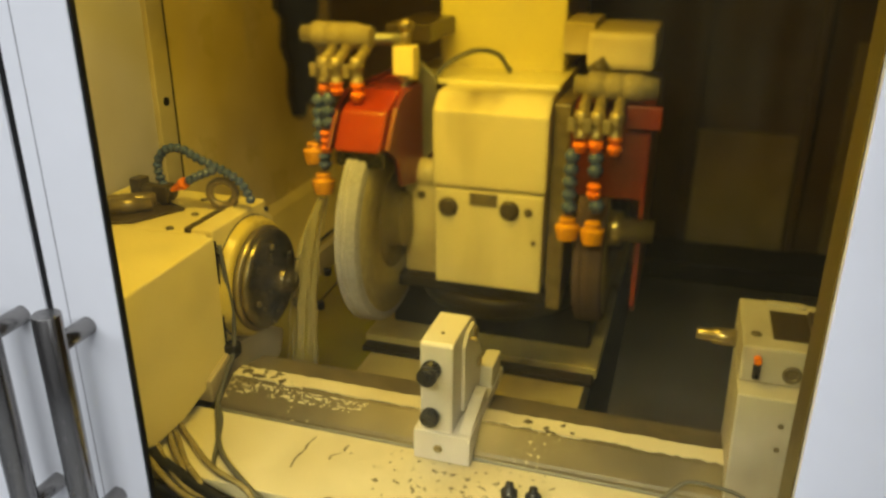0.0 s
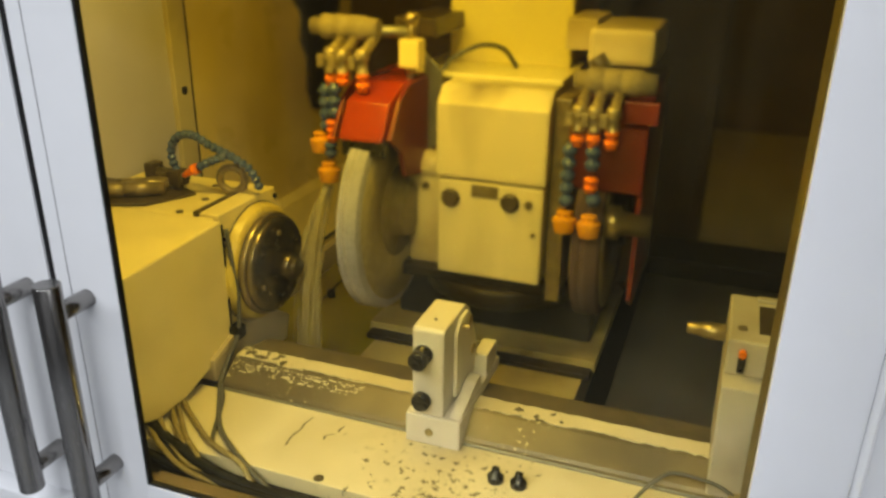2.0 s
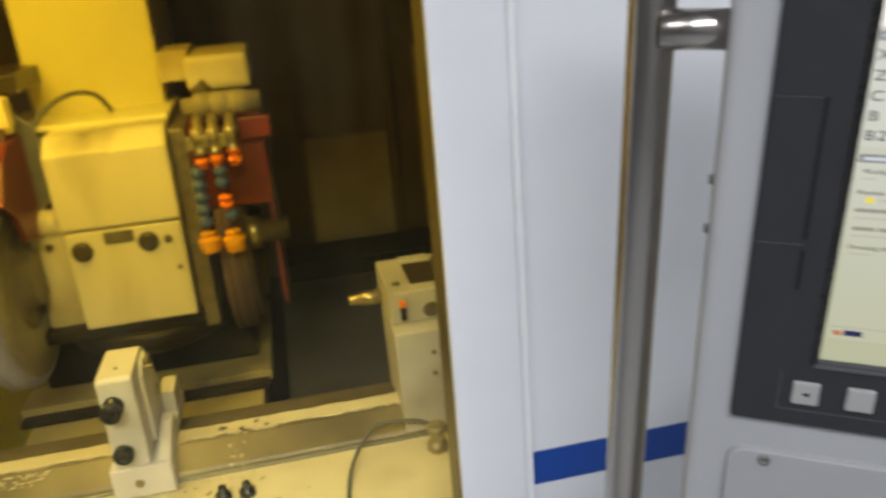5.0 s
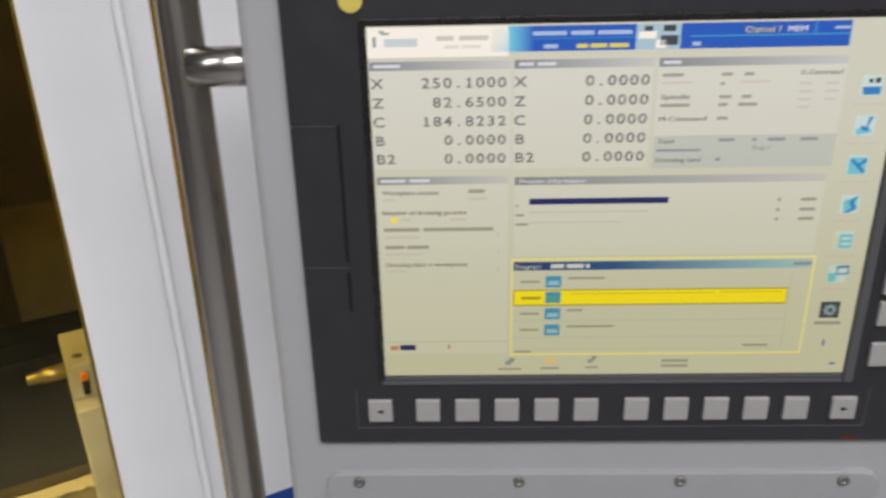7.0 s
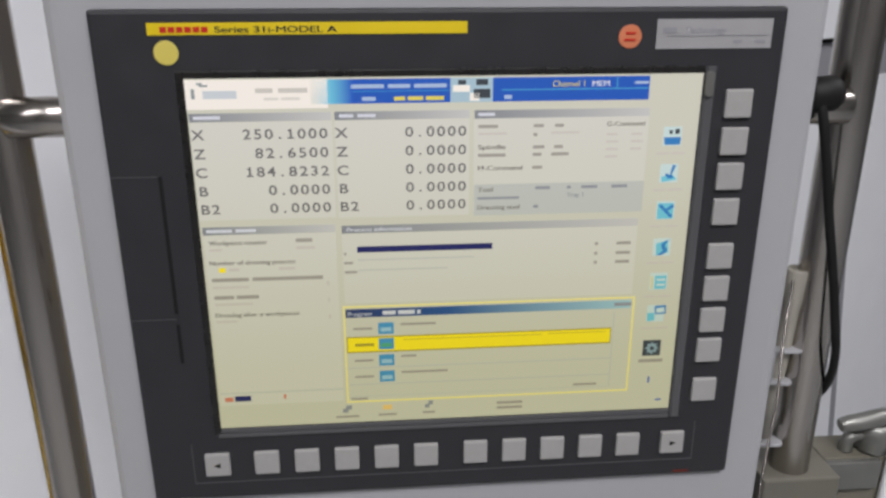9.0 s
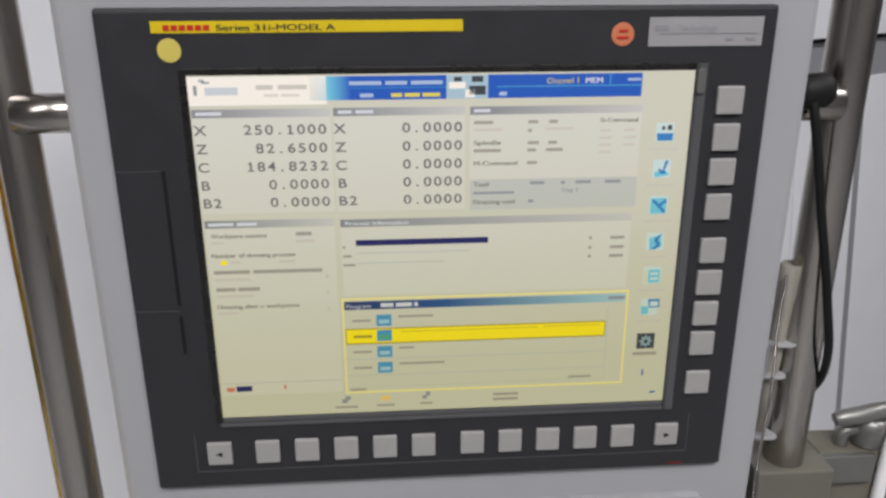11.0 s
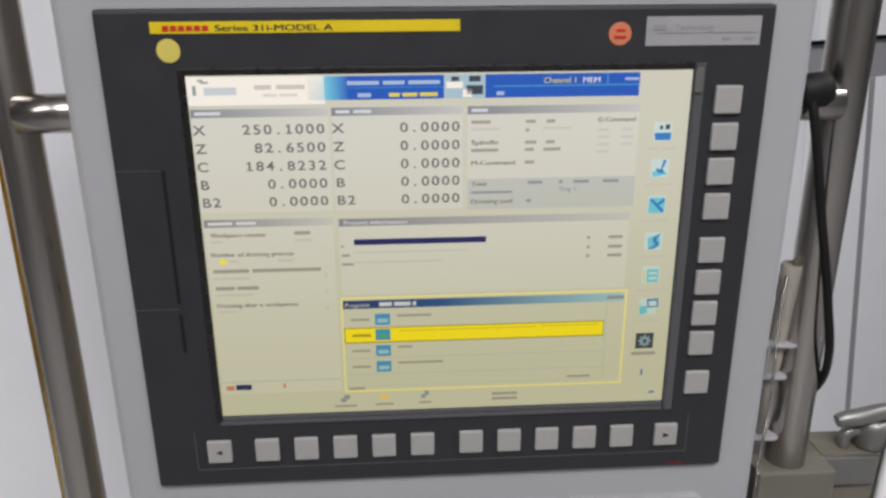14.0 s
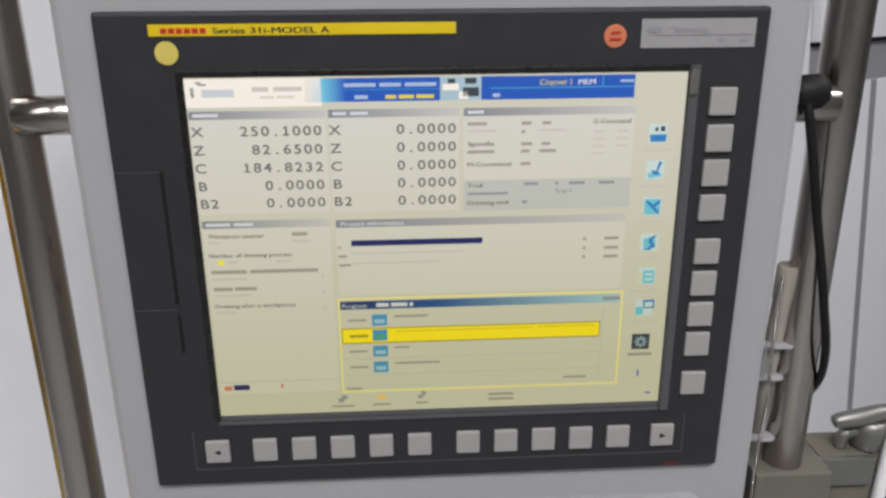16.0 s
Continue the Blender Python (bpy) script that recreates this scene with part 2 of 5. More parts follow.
def pane_material():
    """Clear pane with an oily film: nearly clear at its edge, yellower and softer where the film is thick."""
    m = bpy.data.materials.new("oily_window_pane")
    m.use_nodes = True
    nt = m.node_tree
    nt.nodes.remove(nt.nodes["Principled BSDF"])
    out = nt.nodes["Material Output"]
    soft = nt.nodes.new("ShaderNodeBsdfRefraction")
    soft.inputs["IOR"].default_value = 1.10
    gloss = nt.nodes.new("ShaderNodeBsdfGlossy")
    gloss.inputs["Roughness"].default_value = 0.05
    film = nt.nodes.new("ShaderNodeBsdfDiffuse")
    film.inputs[0].default_value = (0.75, 0.67, 0.40, 1)
    coord = nt.nodes.new("ShaderNodeTexCoord")
    n = nt.nodes.new("ShaderNodeTexNoise")
    n.inputs["Scale"].default_value, n.inputs["Detail"].default_value = 2.6, 3
    nt.links.new(coord.outputs["Object"], n.inputs["Vector"])
    # the thick patch of the film, with an uneven edge
    dist = nt.nodes.new("ShaderNodeVectorMath")
    dist.operation = "DISTANCE"
    dist.inputs[1].default_value = (0.02, 0.0, 1.52)
    nt.links.new(coord.outputs["Object"], dist.inputs[0])
    wob = nt.nodes.new("ShaderNodeMath")
    wob.operation = "MULTIPLY_ADD"
    wob.inputs[1].default_value = 0.35
    nt.links.new(n.outputs[0], wob.inputs[0])
    nt.links.new(dist.outputs["Value"], wob.inputs[2])

    def spread(src, f0, f1, lo, hi, smooth=False):
        r = nt.nodes.new("ShaderNodeMapRange")
        if smooth:
            r.interpolation_type = "SMOOTHSTEP"
        r.inputs["From Min"].default_value, r.inputs["From Max"].default_value = f0, f1
        r.inputs["To Min"].default_value, r.inputs["To Max"].default_value = lo, hi
        nt.links.new(src, r.inputs[0])
        return r

    thick = spread(wob.outputs[0], 0.38, 0.68, 1.0, 0.0, True)
    tint = nt.nodes.new("ShaderNodeMix")
    tint.data_type = "RGBA"
    tint.inputs["A"].default_value = (0.98, 0.94, 0.75, 1)
    tint.inputs["B"].default_value = (0.98, 0.885, 0.44, 1)
    nt.links.new(thick.outputs[0], tint.inputs["Factor"])
    nt.links.new(tint.outputs["Result"], soft.inputs[0])
    nt.links.new(spread(thick.outputs[0], 0.0, 1.0, 0.006, 0.150).outputs[0], soft.inputs["Roughness"])
    mixes = [None, *(nt.nodes.new("ShaderNodeMixShader") for _ in range(2))]
    mixes[1].inputs[0].default_value = 0.009
    nt.links.new(gloss.outputs[0], mixes[1].inputs[2])
    smear_map = nt.nodes.new("ShaderNodeMapping")
    smear_map.inputs["Scale"].default_value = (9.0, 1.0, 2.2)
    nt.links.new(coord.outputs["Object"], smear_map.inputs[0])
    smear = nt.nodes.new("ShaderNodeTexNoise")
    smear.inputs["Scale"].default_value, smear.inputs["Detail"].default_value = 1.6, 4
    nt.links.new(smear_map.outputs[0], smear.inputs["Vector"])
    nt.links.new(spread(smear.outputs[0], 0.45, 0.75, 0.003, 0.018).outputs[0], mixes[2].inputs[0])
    nt.links.new(film.outputs[0], mixes[2].inputs[2])
    nt.links.new(soft.outputs[0], mixes[1].inputs[1])
    nt.links.new(mixes[1].outputs[0], mixes[2].inputs[1])
    nt.links.new(mixes[2].outputs[0], out.inputs[0])
    return m


PANE = pane_material()


def liquid_material():
    m = bpy.data.materials.new("milky_coolant")
    m.use_nodes = True
    bsdf = m.node_tree.nodes["Principled BSDF"]
    bsdf.inputs["Base Color"].default_value = (0.85, 0.78, 0.50, 1)
    bsdf.inputs["Roughness"].default_value = 0.12
    bsdf.inputs["Transmission Weight"].default_value = 0.6
    bsdf.inputs["IOR"].default_value = 1.2
    bsdf.inputs["Alpha"].default_value = 0.38
    return m


COOLANT = liquid_material()
FLECK = chipped("flecked_cast_rail", (0.115, 0.095, 0.056), (0.50, 0.44, 0.28), 120, 1.26, 1.31)
STREAK = material("streaked_cream_paint", (0.68, 0.62, 0.43), 0.4, grain=0.04, grain_scale=14, stain=(0.14, 0.11, 0.05), stain_scale=7, stain_amount=0.8, stretch=(1, 1, 0.3), bump=0.04, bump_scale=350)
CREAM_Y = material("oil_yellowed_paint", (0.79, 0.74, 0.40), 0.38, grain=0.04, grain_scale=10, stain=(0.50, 0.42, 0.16), stain_scale=3, stain_amount=0.5, bump=0.04, bump_scale=300)
OILP = material("oil_soaked_plate", (0.40, 0.34, 0.16), 0.3, grain=0.12, grain_scale=12, stain=(0.07, 0.05, 0.02), stain_scale=4, stain_amount=0.8, bump=0.1, bump_scale=60)
SEAL = material("highlight_white", (0.93, 0.935, 0.95), 0.4, grain=0.02, grain_scale=20)
POOL = material("yellow_oil_film", (0.27, 0.25, 0.010), 0.16, grain=0.10, grain_scale=9, stain=(0.16, 0.12, 0.02), stain_scale=5, stain_amount=0.6, bump=0.06, bump_scale=40)
JAMBM = material("oily_brown_jamb", (0.13, 0.098, 0.040), 0.4, grain=0.10, grain_scale=9, stain=(0.12, 0.09, 0.03), stain_scale=5, stain_amount=0.6)
# beige of the back sheets, lightened for the work light's patch on the wall
BEIGEW = material("lit_beige_sheet", (0.25, 0.20, 0.11), 0.5, spec=0.25, grain=0.12, grain_scale=7, stain=(0.13, 0.10, 0.05), stain_scale=3, stain_amount=0.7)
PIPEM = material("dull_oily_pipe", (0.27, 0.235, 0.16), 0.6, spec=0.3, grain=0.10, grain_scale=40, stain=(0.12, 0.10, 0.06), stain_scale=9, stain_amount=0.5)
BROWNW = material("brown_access_sheet", (0.13, 0.088, 0.032), 0.5, spec=0.25, grain=0.1, grain_scale=8, stain=(0.03, 0.02, 0.008), stain_scale=3, stain_amount=0.8)
CLEARH = material("yellowed_hose", (0.30, 0.25, 0.12), 0.25, grain=0.1, grain_scale=50, stain=(0.12, 0.09, 0.03), stain_scale=8)
TAILM = material("greyed_cream_paint", (0.54, 0.515, 0.48), 0.42, grain=0.06, grain_scale=16, stain=(0.28, 0.23, 0.14), stain_scale=6, stain_amount=0.6, bump=0.05, bump_scale=300)
DARKOIL = material("dark_oily_metal", (0.06, 0.045, 0.022), 0.35, grain=0.3, grain_scale=40, bump=0.2, bump_scale=120)

# ---------------------------------------------------------------- mesh helpers


def bevel(bm, width, segs=2):
    if width:
        bmesh.ops.bevel(bm, geom=bm.edges[:], offset=width, segments=segs, profile=0.6, affect="EDGES", clamp_overlap=True)
    return bm


def box(x0, x1, y0, y1, z0, z1, b=0.0, segs=2):
    bm = bmesh.new()
    bmesh.ops.create_cube(bm, size=1)
    for v in bm.verts:
        v.co = ((x0 + x1) / 2 + v.co.x * (x1 - x0), (y0 + y1) / 2 + v.co.y * (y1 - y0), (z0 + z1) / 2 + v.co.z * (z1 - z0))
    return bevel(bm, b, segs)


def prism(points, axis, lo, hi, b=0.0):
    """A polygon of pairs, extruded along an axis ('x': pairs are y, z; 'y': x, z; 'z': x, y)."""
    bm = bmesh.new()
    place = {"x": lambda p, h: (h, p[0], p[1]), "y": lambda p, h: (p[0], h, p[1]), "z": lambda p, h: (p[0], p[1], h)}[axis]
    low = [bm.verts.new(place(p, lo)) for p in points]
    high = [bm.verts.new(place(p, hi)) for p in points]
    n = len(points)
    bm.faces.new(low)
    bm.faces.new(high[::-1])
    for i in range(n):
        bm.faces.new((low[i], low[(i + 1) % n], high[(i + 1) % n], high[i]))
    bmesh.ops.recalc_face_normals(bm, faces=bm.faces[:])
    return bevel(bm, b)


def lathe(profile, origin, along, segs=40):
    """A turned body: pairs of (distance along the axis, radius)."""
    bm = bmesh.new()
    turn = Vector(along).normalized().to_track_quat("Z", "Y").to_matrix()
    o = Vector(origin)
    rings = []
    for d, r in profile:
        if r < 1e-5:
            rings.append([bm.verts.new(o + turn @ Vector((0, 0, d)))])
        else:
            rings.append([bm.verts.new(o + turn @ Vector((r * math.cos(a), r * math.sin(a), d))) for a in (2 * math.pi * i / segs for i in range(segs))])
    for a, b in zip(rings, rings[1:]):
        for i in range(segs):
            j = (i + 1) % segs
            if len(a) == 1 and len(b) == 1:
                continue
            if len(a) == 1:
                bm.faces.new((a[0], b[j], b[i]))
            elif len(b) == 1:
                bm.faces.new((a[i], a[j], b[0]))
            else:
                bm.faces.new((a[i], a[j], b[j], b[i]))
    for ring in (rings[0], rings[-1]):
        if len(ring) > 1:
            bm.faces.new(ring)
    bmesh.ops.recalc_face_normals(bm, faces=bm.faces[:])
    for f in bm.faces:
        f.smooth = len(f.verts) == 4
    return bm


def cyl(p0, p1, r, segs=24, b=0.0):
    p0, p1 = Vector(p0), Vector(p1)
    h = (p1 - p0).length
    b = b or r * 0.08
    return lathe([(0, 0), (0, r - b), (b, r), (h - b, r), (h, r - b), (h, 0)], p0, p1 - p0, segs)


def curve_points(points, n=8):
    """A smooth line through the points (Catmull-Rom)."""
    P = [Vector(p) for p in points]
    P = [2 * P[0] - P[1], *P, 2 * P[-1] - P[-2]]
    out = []
    for a, b, c, d in zip(P, P[1:], P[2:], P[3:]):
        for i in range(n):
            t = i / n
            out.append(0.5 * (2 * b + (c - a) * t + (2 * a - 5 * b + 4 * c - d) * t * t + (3 * b - a - 3 * c + d) * t ** 3))
    return out + [P[-2]]


def tube(points, radius, segs=12, n=8):
    """A round cable or hose along a smooth line; radius a number, or a function of 0..1."""
    line = curve_points(points, n)
    bm = bmesh.new()
    rings = []
    side = Vector((0.3, 0.5, 0.81))
    for i, p in enumerate(line):
        way = (line[min(i + 1, len(line) - 1)] - line[max(i - 1, 0)]).normalized()
        side = (side - way * side.dot(way)).normalized()
        up = way.cross(side)
        r = radius(i / (len(line) - 1)) if callable(radius) else radius
        rings.append([bm.verts.new(p + r * (side * math.cos(a) + up * math.sin(a))) for a in (2 * math.pi * k / segs for k in range(segs))])
    for a, b in zip(rings, rings[1:]):
        for k in range(segs):
            f = bm.faces.new((a[k], a[(k + 1) % segs], b[(k + 1) % segs], b[k]))
            f.smooth = True
    bm.faces.new(rings[0])
    bm.faces.new(rings[-1])
    bmesh.ops.recalc_face_normals(bm, faces=bm.faces[:])
    return bm


def join(*meshes):
    bm = bmesh.new()
    for other in meshes:
        me = bpy.data.meshes.new("joined")
        other.to_mesh(me)
        other.free()
        bm.from_mesh(me)
        bpy.data.meshes.remove(me)
    return bm


def moved(bm, m):
    bmesh.ops.transform(bm, matrix=m, verts=bm.verts[:])
    return bm


# the machine was drawn in its own units: these set its front and its inside into the room at true size
FRONT = Matrix.Translation((-0.072, 0.0, 0.252)) @ Matrix.Scale(0.856, 4)
INSIDE = Matrix.Translation((-0.0616, -0.0296, 0.3198)) @ Matrix.Scale(0.8159, 4)
ROOM = Matrix.Identity(4)
PLACE = [ROOM]


def mesh_object(name, bm, mat):
    bmesh.ops.transform(bm, matrix=PLACE[0], verts=bm.verts[:])
    me = bpy.data.meshes.new(name)
    bm.to_mesh(me)
    bm.free()
    me.materials.append(mat)
    return new(name, me)


def part(name, bm, mat, parent, label=""):
    ob = mesh_object(name, bm, mat)
    ob.parent = parent
    ob.matrix_parent_inverse = parent.matrix_world.inverted()
    if label:
        ob["label"] = label
    return ob


def thing(name, label, category, at=(0, 0, 0), group="", kind=""):
    ob = new(name)
    at = PLACE[0] @ Vector(at)
    ob.location = at
    ob.matrix_world = Matrix.Translation(at)
    ob.empty_display_size = 0.05
    return tagged(ob, label, category, group, kind)


def setting(name, bm, mat, label, category):
    return tagged(mesh_object(name, bm, mat), label, category, kind="structure")


# ---------------------------------------------------------------- workshop round the machine
setting("floor", box(-4, 5, -4, 3.2, -0.1, 0, 0), FLOORM, "grey sealed workshop floor", "floor")
setting("ceiling", box(-4, 5, -4, 3.2, 3.0, 3.1, 0), CEILW, "white workshop ceiling", "ceiling")
setting("wall_south", box(-4, 5, -4.1, -4.0, 0, 3.0), ROOMW, "plain grey workshop wall", "wall")
setting("wall_west", box(-4.1, -4, -4, 3.2, 0, 3.0), ROOMW, "plain grey workshop wall", "wall")
setting("wall_east", box(5, 5.1, -4, 3.2, 0, 3.0), ROOMW, "plain grey workshop wall", "wall")
setting("wall_north", box(-4, 5, 3.2, 3.3, 0, 3.0), ROOMW, "plain grey workshop wall", "wall")

# ---------------------------------------------------------------- machine enclosure
PLACE[0] = INSIDE
WL, WR, SILL, HEAD = -0.50, 0.4055, 0.689, 1.82
setting("wall_machine_west", box(-1.24, -1.2, 0.05, 1.045, 0.3, 2.0, 0.002), WALLG, "grey sheet metal inner wall of the machine", "wall")
wr = setting("wall_machine_west_rear", box(-1.24, -1.19, 1.128, 2.2, 0.50, 2.0, 0.003), WALLC, "oil-stained cream inner wall of the machine", "wall")
part("black_coating", prism([(1.70, 1.98), (1.66, 1.75), (1.72, 1.6), (1.71, 1.45), (1.745, 1.32), (1.735, 1.29), (1.785, 1.25), (1.77, 1.15), (1.812, 1.08), (1.80, 0.97), (1.83, 0.89), (1.90, 0.88), (1.93, 0.93), (1.99, 0.90), (2.02, 1.0), (2.04, 1.2), (2.15, 1.5), (2.15, 1.98)], "x", -1.192, -1.168, 0.006), PIT, wr, "ragged black sludge on the wall")
wp = setting("trim", box(-1.24, -1.186, 1.047, 1.1185, 0.5, 2.0, 0.003), CREAM_OLD, "cream upright trim strip with a screw hole", "trim")
part("dark_joint", box(-1.24, -1.1875, 1.1190, 1.1275, 0.5, 2.0), RUBBER, wp, "dark joint beside the trim")
part("screw_hole", cyl((-1.19, 1.083, 1.091), (-1.183, 1.083, 1.091), 0.013), RUBBER, wp)
setting("wall_machine_back", box(-1.24, 1.25, 2.2, 2.24, 0.3, 2.0), DARKW, "dark oily back wall of the machine, shade in its tone", "wall")
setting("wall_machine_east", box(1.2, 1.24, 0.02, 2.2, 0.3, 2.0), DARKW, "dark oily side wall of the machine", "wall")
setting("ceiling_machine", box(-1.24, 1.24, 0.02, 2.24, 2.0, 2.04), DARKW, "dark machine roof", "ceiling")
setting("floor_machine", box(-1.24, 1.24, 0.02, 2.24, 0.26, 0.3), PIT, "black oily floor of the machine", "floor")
sill_w = thing("sill", "cream ledge along the foot of the inner wall", "ledge", (-1.1, 1.6, 0.5), kind="structure")
part("slope", prism([(-1.19, 0.605), (-1.19, 0.38), (-1.06, 0.38), (-1.06, 0.44), (-1.145, 0.59)], "y", 0.95, 2.2, 0.004), CREAM, sill_w)
part("groove", box(-1.062, -1.052, 0.95, 2.2, 0.432, 0.438), RUBBER, sill_w)
part("lower_step", box(-1.085, -1.035, 0.95, 2.2, 0.30, 0.405, 0.004), CREAM_OLD, sill_w)

PLACE[0] = FRONT
# front of the machine: doors, window and fixed panels
door = thing("door_1", "white machine door with a large oily window", "door", (-0.05, 0, 0.6), kind="structure")
part("stile", box(-0.615, WL, 0.0, 0.014, -0.29, 2.1, 0.002), WHITE, door)
part("stile", box(WR, 0.5075, -0.001, 0.014, -0.29, 2.1, 0.0008), WHITE, door)
part("inner_jamb", box(WR - 0.0015, WR + 0.012, 0.0145, 0.085, SILL, HEAD, 0.001), JAMBM, door, "oily brown jamb behind the pane")
part("bottom_rail", box(WL, WR, 0.0, 0.035, -0.29, SILL, 0.002), WHITE, door)
part("top_rail", box(WL, WR, 0.0, 0.035, HEAD, 2.1, 0.002), WHITE, door)
# rounded edge; its bright highlight is put into a whiter colour
part("edge_strip", prism([(0.5080, 0.012), (0.5080, -0.004), (0.5100, -0.0085), (0.5140, -0.0115), (0.5168, -0.0095), (0.5176, -0.004), (0.5176, 0.012)], "z", -0.29, 2.1), SEAL, door, "raised white edge strip, highlight in its colour")
part("seam", box(-0.588, -0.5865, -0.0006, 0.002, -0.29, 2.1), INKG, door)
gask = [box(WL, WL + 0.004, 0.002, 0.012, SILL, HEAD), box(WL + 0.004, WR - 0.001, 0.002, 0.012, SILL, SILL + 0.004), box(WL + 0.004, WR - 0.001, 0.002, 0.012, HEAD - 0.006, HEAD)]
part("gasket", join(*gask), RUBBER, door, "black rubber window seal")
part("inner_sill", box(WL, WR, 0.0125, 0.037, SILL - 0.001, SILL + 0.004, 0.001), BROWNW, door, "oily brown sill behind the pane")
pane = part("pane", box(WL + 0.004, WR - 0.001, 0.006, 0.010, SILL + 0.001, HEAD - 0.001), PANE, door, "oily clear window pane")
pane.visible_shadow = False


def door_handle(parent, x):
    bar = part("door_handle", cyl((x, -0.070, 0.687), (x, -0.070, 1.077), 0.0195, 36, 0.0012), HANDLE, parent, "brushed stainless tube handle")
    for z in (1.025, 0.722):
        b = part("bracket", cyl((x, -0.06, z), (x, 0.004, z), 0.0142, 28, 0.001), HANDLE, bar)
    return bar


door_handle(door, -0.557)
part("door_gap", box(-0.629, -0.6155, 0.004, 0.03, -0.29, 2.1), RUBBER, door, "black gap beside the door")
door2 = thing("door_2", "white neighbouring machine door with a tube handle", "door", (-1.2, 0, 0.6), kind="structure")
part("panel", box(-1.9, -0.629, 0.0, 0.035, 0.625, 2.1, 0.003), WHITE, door2)
part("kick_panel", box(-1.9, -0.629, -0.03, 0.035, -0.29, 0.618, 0.004), WHITE, door2)
door_handle(door2, -0.674)

front = thing("wall_front", "white machine front panels with a blue stripe", "wall", (1.5, 0, 0), kind="structure")
part("panel", box(0.518, 0.95, 0.0, 0.03, -0.29, 2.1, 0.001), WHITE, front)
part("panel", box(0.953, 2.23, 0.0, 0.03, -0.29, 2.1, 0.002), WHITE, front)
part("panel", box(2.233, 3.7, 0.0, 0.03, -0.29, 1.345, 0.002), WHITE, front)
part("panel", box(2.233, 3.7, -0.022, 0.03, 1.452, 2.1, 0.002), WHITE, front, "proud white upper panel")
part("groove", box(2.513, 2.540, -0.0008, 0.0, -0.29, 1.345), INKG, front, "grey upright joint between the panels")
part("grey_band", box(2.233, 3.7, 0.006, 0.03, 1.345, 1.440), INKG, front, "grey band between the panels")
# black strip in place of the shade below the proud upper panel
part("shadow_gap", box(2.233, 3.7, 0.012, 0.03, 1.440, 1.452), RUBBER, front, "black strip for the shade above the grey band")
part("panel", box(-1.9, 3.7, -0.03, 0.04, 2.1, 2.3, 0.003), WHITE, front)
part("blue_stripe", box(0.5178, 0.95, -0.0008, 0.01, 0.748, 0.808), BLUE, front, "deep blue adhesive stripe")

PLACE[0] = INSIDE
# ---------------------------------------------------------------- bed and table inside the machine
bed = thing("machine_bed", "cream machine bed with a black oily trough", "machine bed", (0, 1.2, 0.3))
part("plate", prism([(-1.02, 0.75), (-0.56, 0.75), (-0.58, 2.15), (-0.98, 2.15), (-1.0, 1.3)], "z", 0.30, 0.36, 0.004), POOL, bed, "oil-soaked cream bed plate")
part("joint", prism([(-0.89, 1.29), (-0.885, 1.29), (-0.935, 2.15), (-0.94, 2.15)], "z", 0.355, 0.362), RUBBER, bed)
for bx, by in ((-0.958, 1.34), (-0.87, 1.34), (-0.965, 1.60), (-0.915, 1.61)):
    part("bolt", cyl((bx, by, 0.355), (bx, by, 0.385), 0.014, 12), RUBBER, bed)

table = thing("work_table", "cream work table with chipped paint and a dark guide rail", "machine table", (0, 0.4, 0.5))
part("front_plate", box(-0.86, 1.1, 0.262, 0.482, 0.50, 0.536, 0.003), CHIPS, table, "cream plate with chipped paint")
part("trough", box(-1.16, 1.1, 0.185, 0.262, 0.42, 0.50, 0.003), PIT, table, "black oily trough")
part("inner_ledge", box(-1.16, 1.1, 0.05, 0.185, 0.42, 0.525, 0.004), BROWNW, table)
part("apron", box(-1.16, 1.1, 0.045, 0.05, 0.30, 0.525, 0.001), BROWNW, table)
part("guide_rail", prism([(0.482, 0.50), (0.482, 0.548), (0.487, 0.555), (0.537, 0.588), (0.546, 0.590), (0.546, 0.50)], "x", -0.70, 1.1, 0.0015), FLECK, table, "oily dark cast rail")
part("rail_edge", prism([(0.4785, 0.5362), (0.4785, 0.5400), (0.4818, 0.5425), (0.4818, 0.5362)], "x", -0.70, 1.1), GALV, table, "bright worn edge of the rail")
part("middle_rail", box(-0.70, 1.1, 0.546, 0.592, 0.50, 0.5905, 0.001), RAIL, table)
ragged = random.Random(11)
near_edge = [(-0.70 + 0.012 * i, 0.546 + ragged.uniform(-0.003, 0.004) + 0.004 * math.sin(i * 0.37) * math.sin(i * 0.11)) for i in range(150)]
far_edge = [(x, 0.589 + ragged.uniform(-0.003, 0.002)) for x, _ in near_edge]
part("paint_strip", prism(near_edge + far_edge[::-1], "z", 0.5885, 0.5930), PEEL, table, "strip of peeling cream paint")
flakes = []
for i in range(150):
    fx = -0.66 + 0.30 * (i / 150) ** 1.15 + ragged.uniform(-0.008, 0.008)
    fw, fy = ragged.uniform(0.0008, 0.0045) * (1 + ragged.random() ** 4 * 2), 0.534 - 0.022 * ragged.random() ** 1.6
    ring = [(fx + fw * math.cos(a) * ragged.uniform(0.7, 1.1), fy + 0.0009 * math.sin(a) * ragged.uniform(0.5, 1.2)) for a in (2 * math.pi * k / 9 for k in range(9))]
    one = prism(ring, "z", 0, 0.0012)
    for v in one.verts:
        v.co.z += 0.5556 + (v.co.y - 0.487) * 0.66
    flakes.append(one)
tagged(part("paint_flakes", join(*flakes), PEEL, table, "flakes of cream paint left on the rail"), kind="stuff")
part("rear_rail", prism([(0.592, 0.50), (0.592, 0.588), (0.69, 0.566), (0.69, 0.50)], "x", -0.70, 1.1, 0.002), RAIL, table)
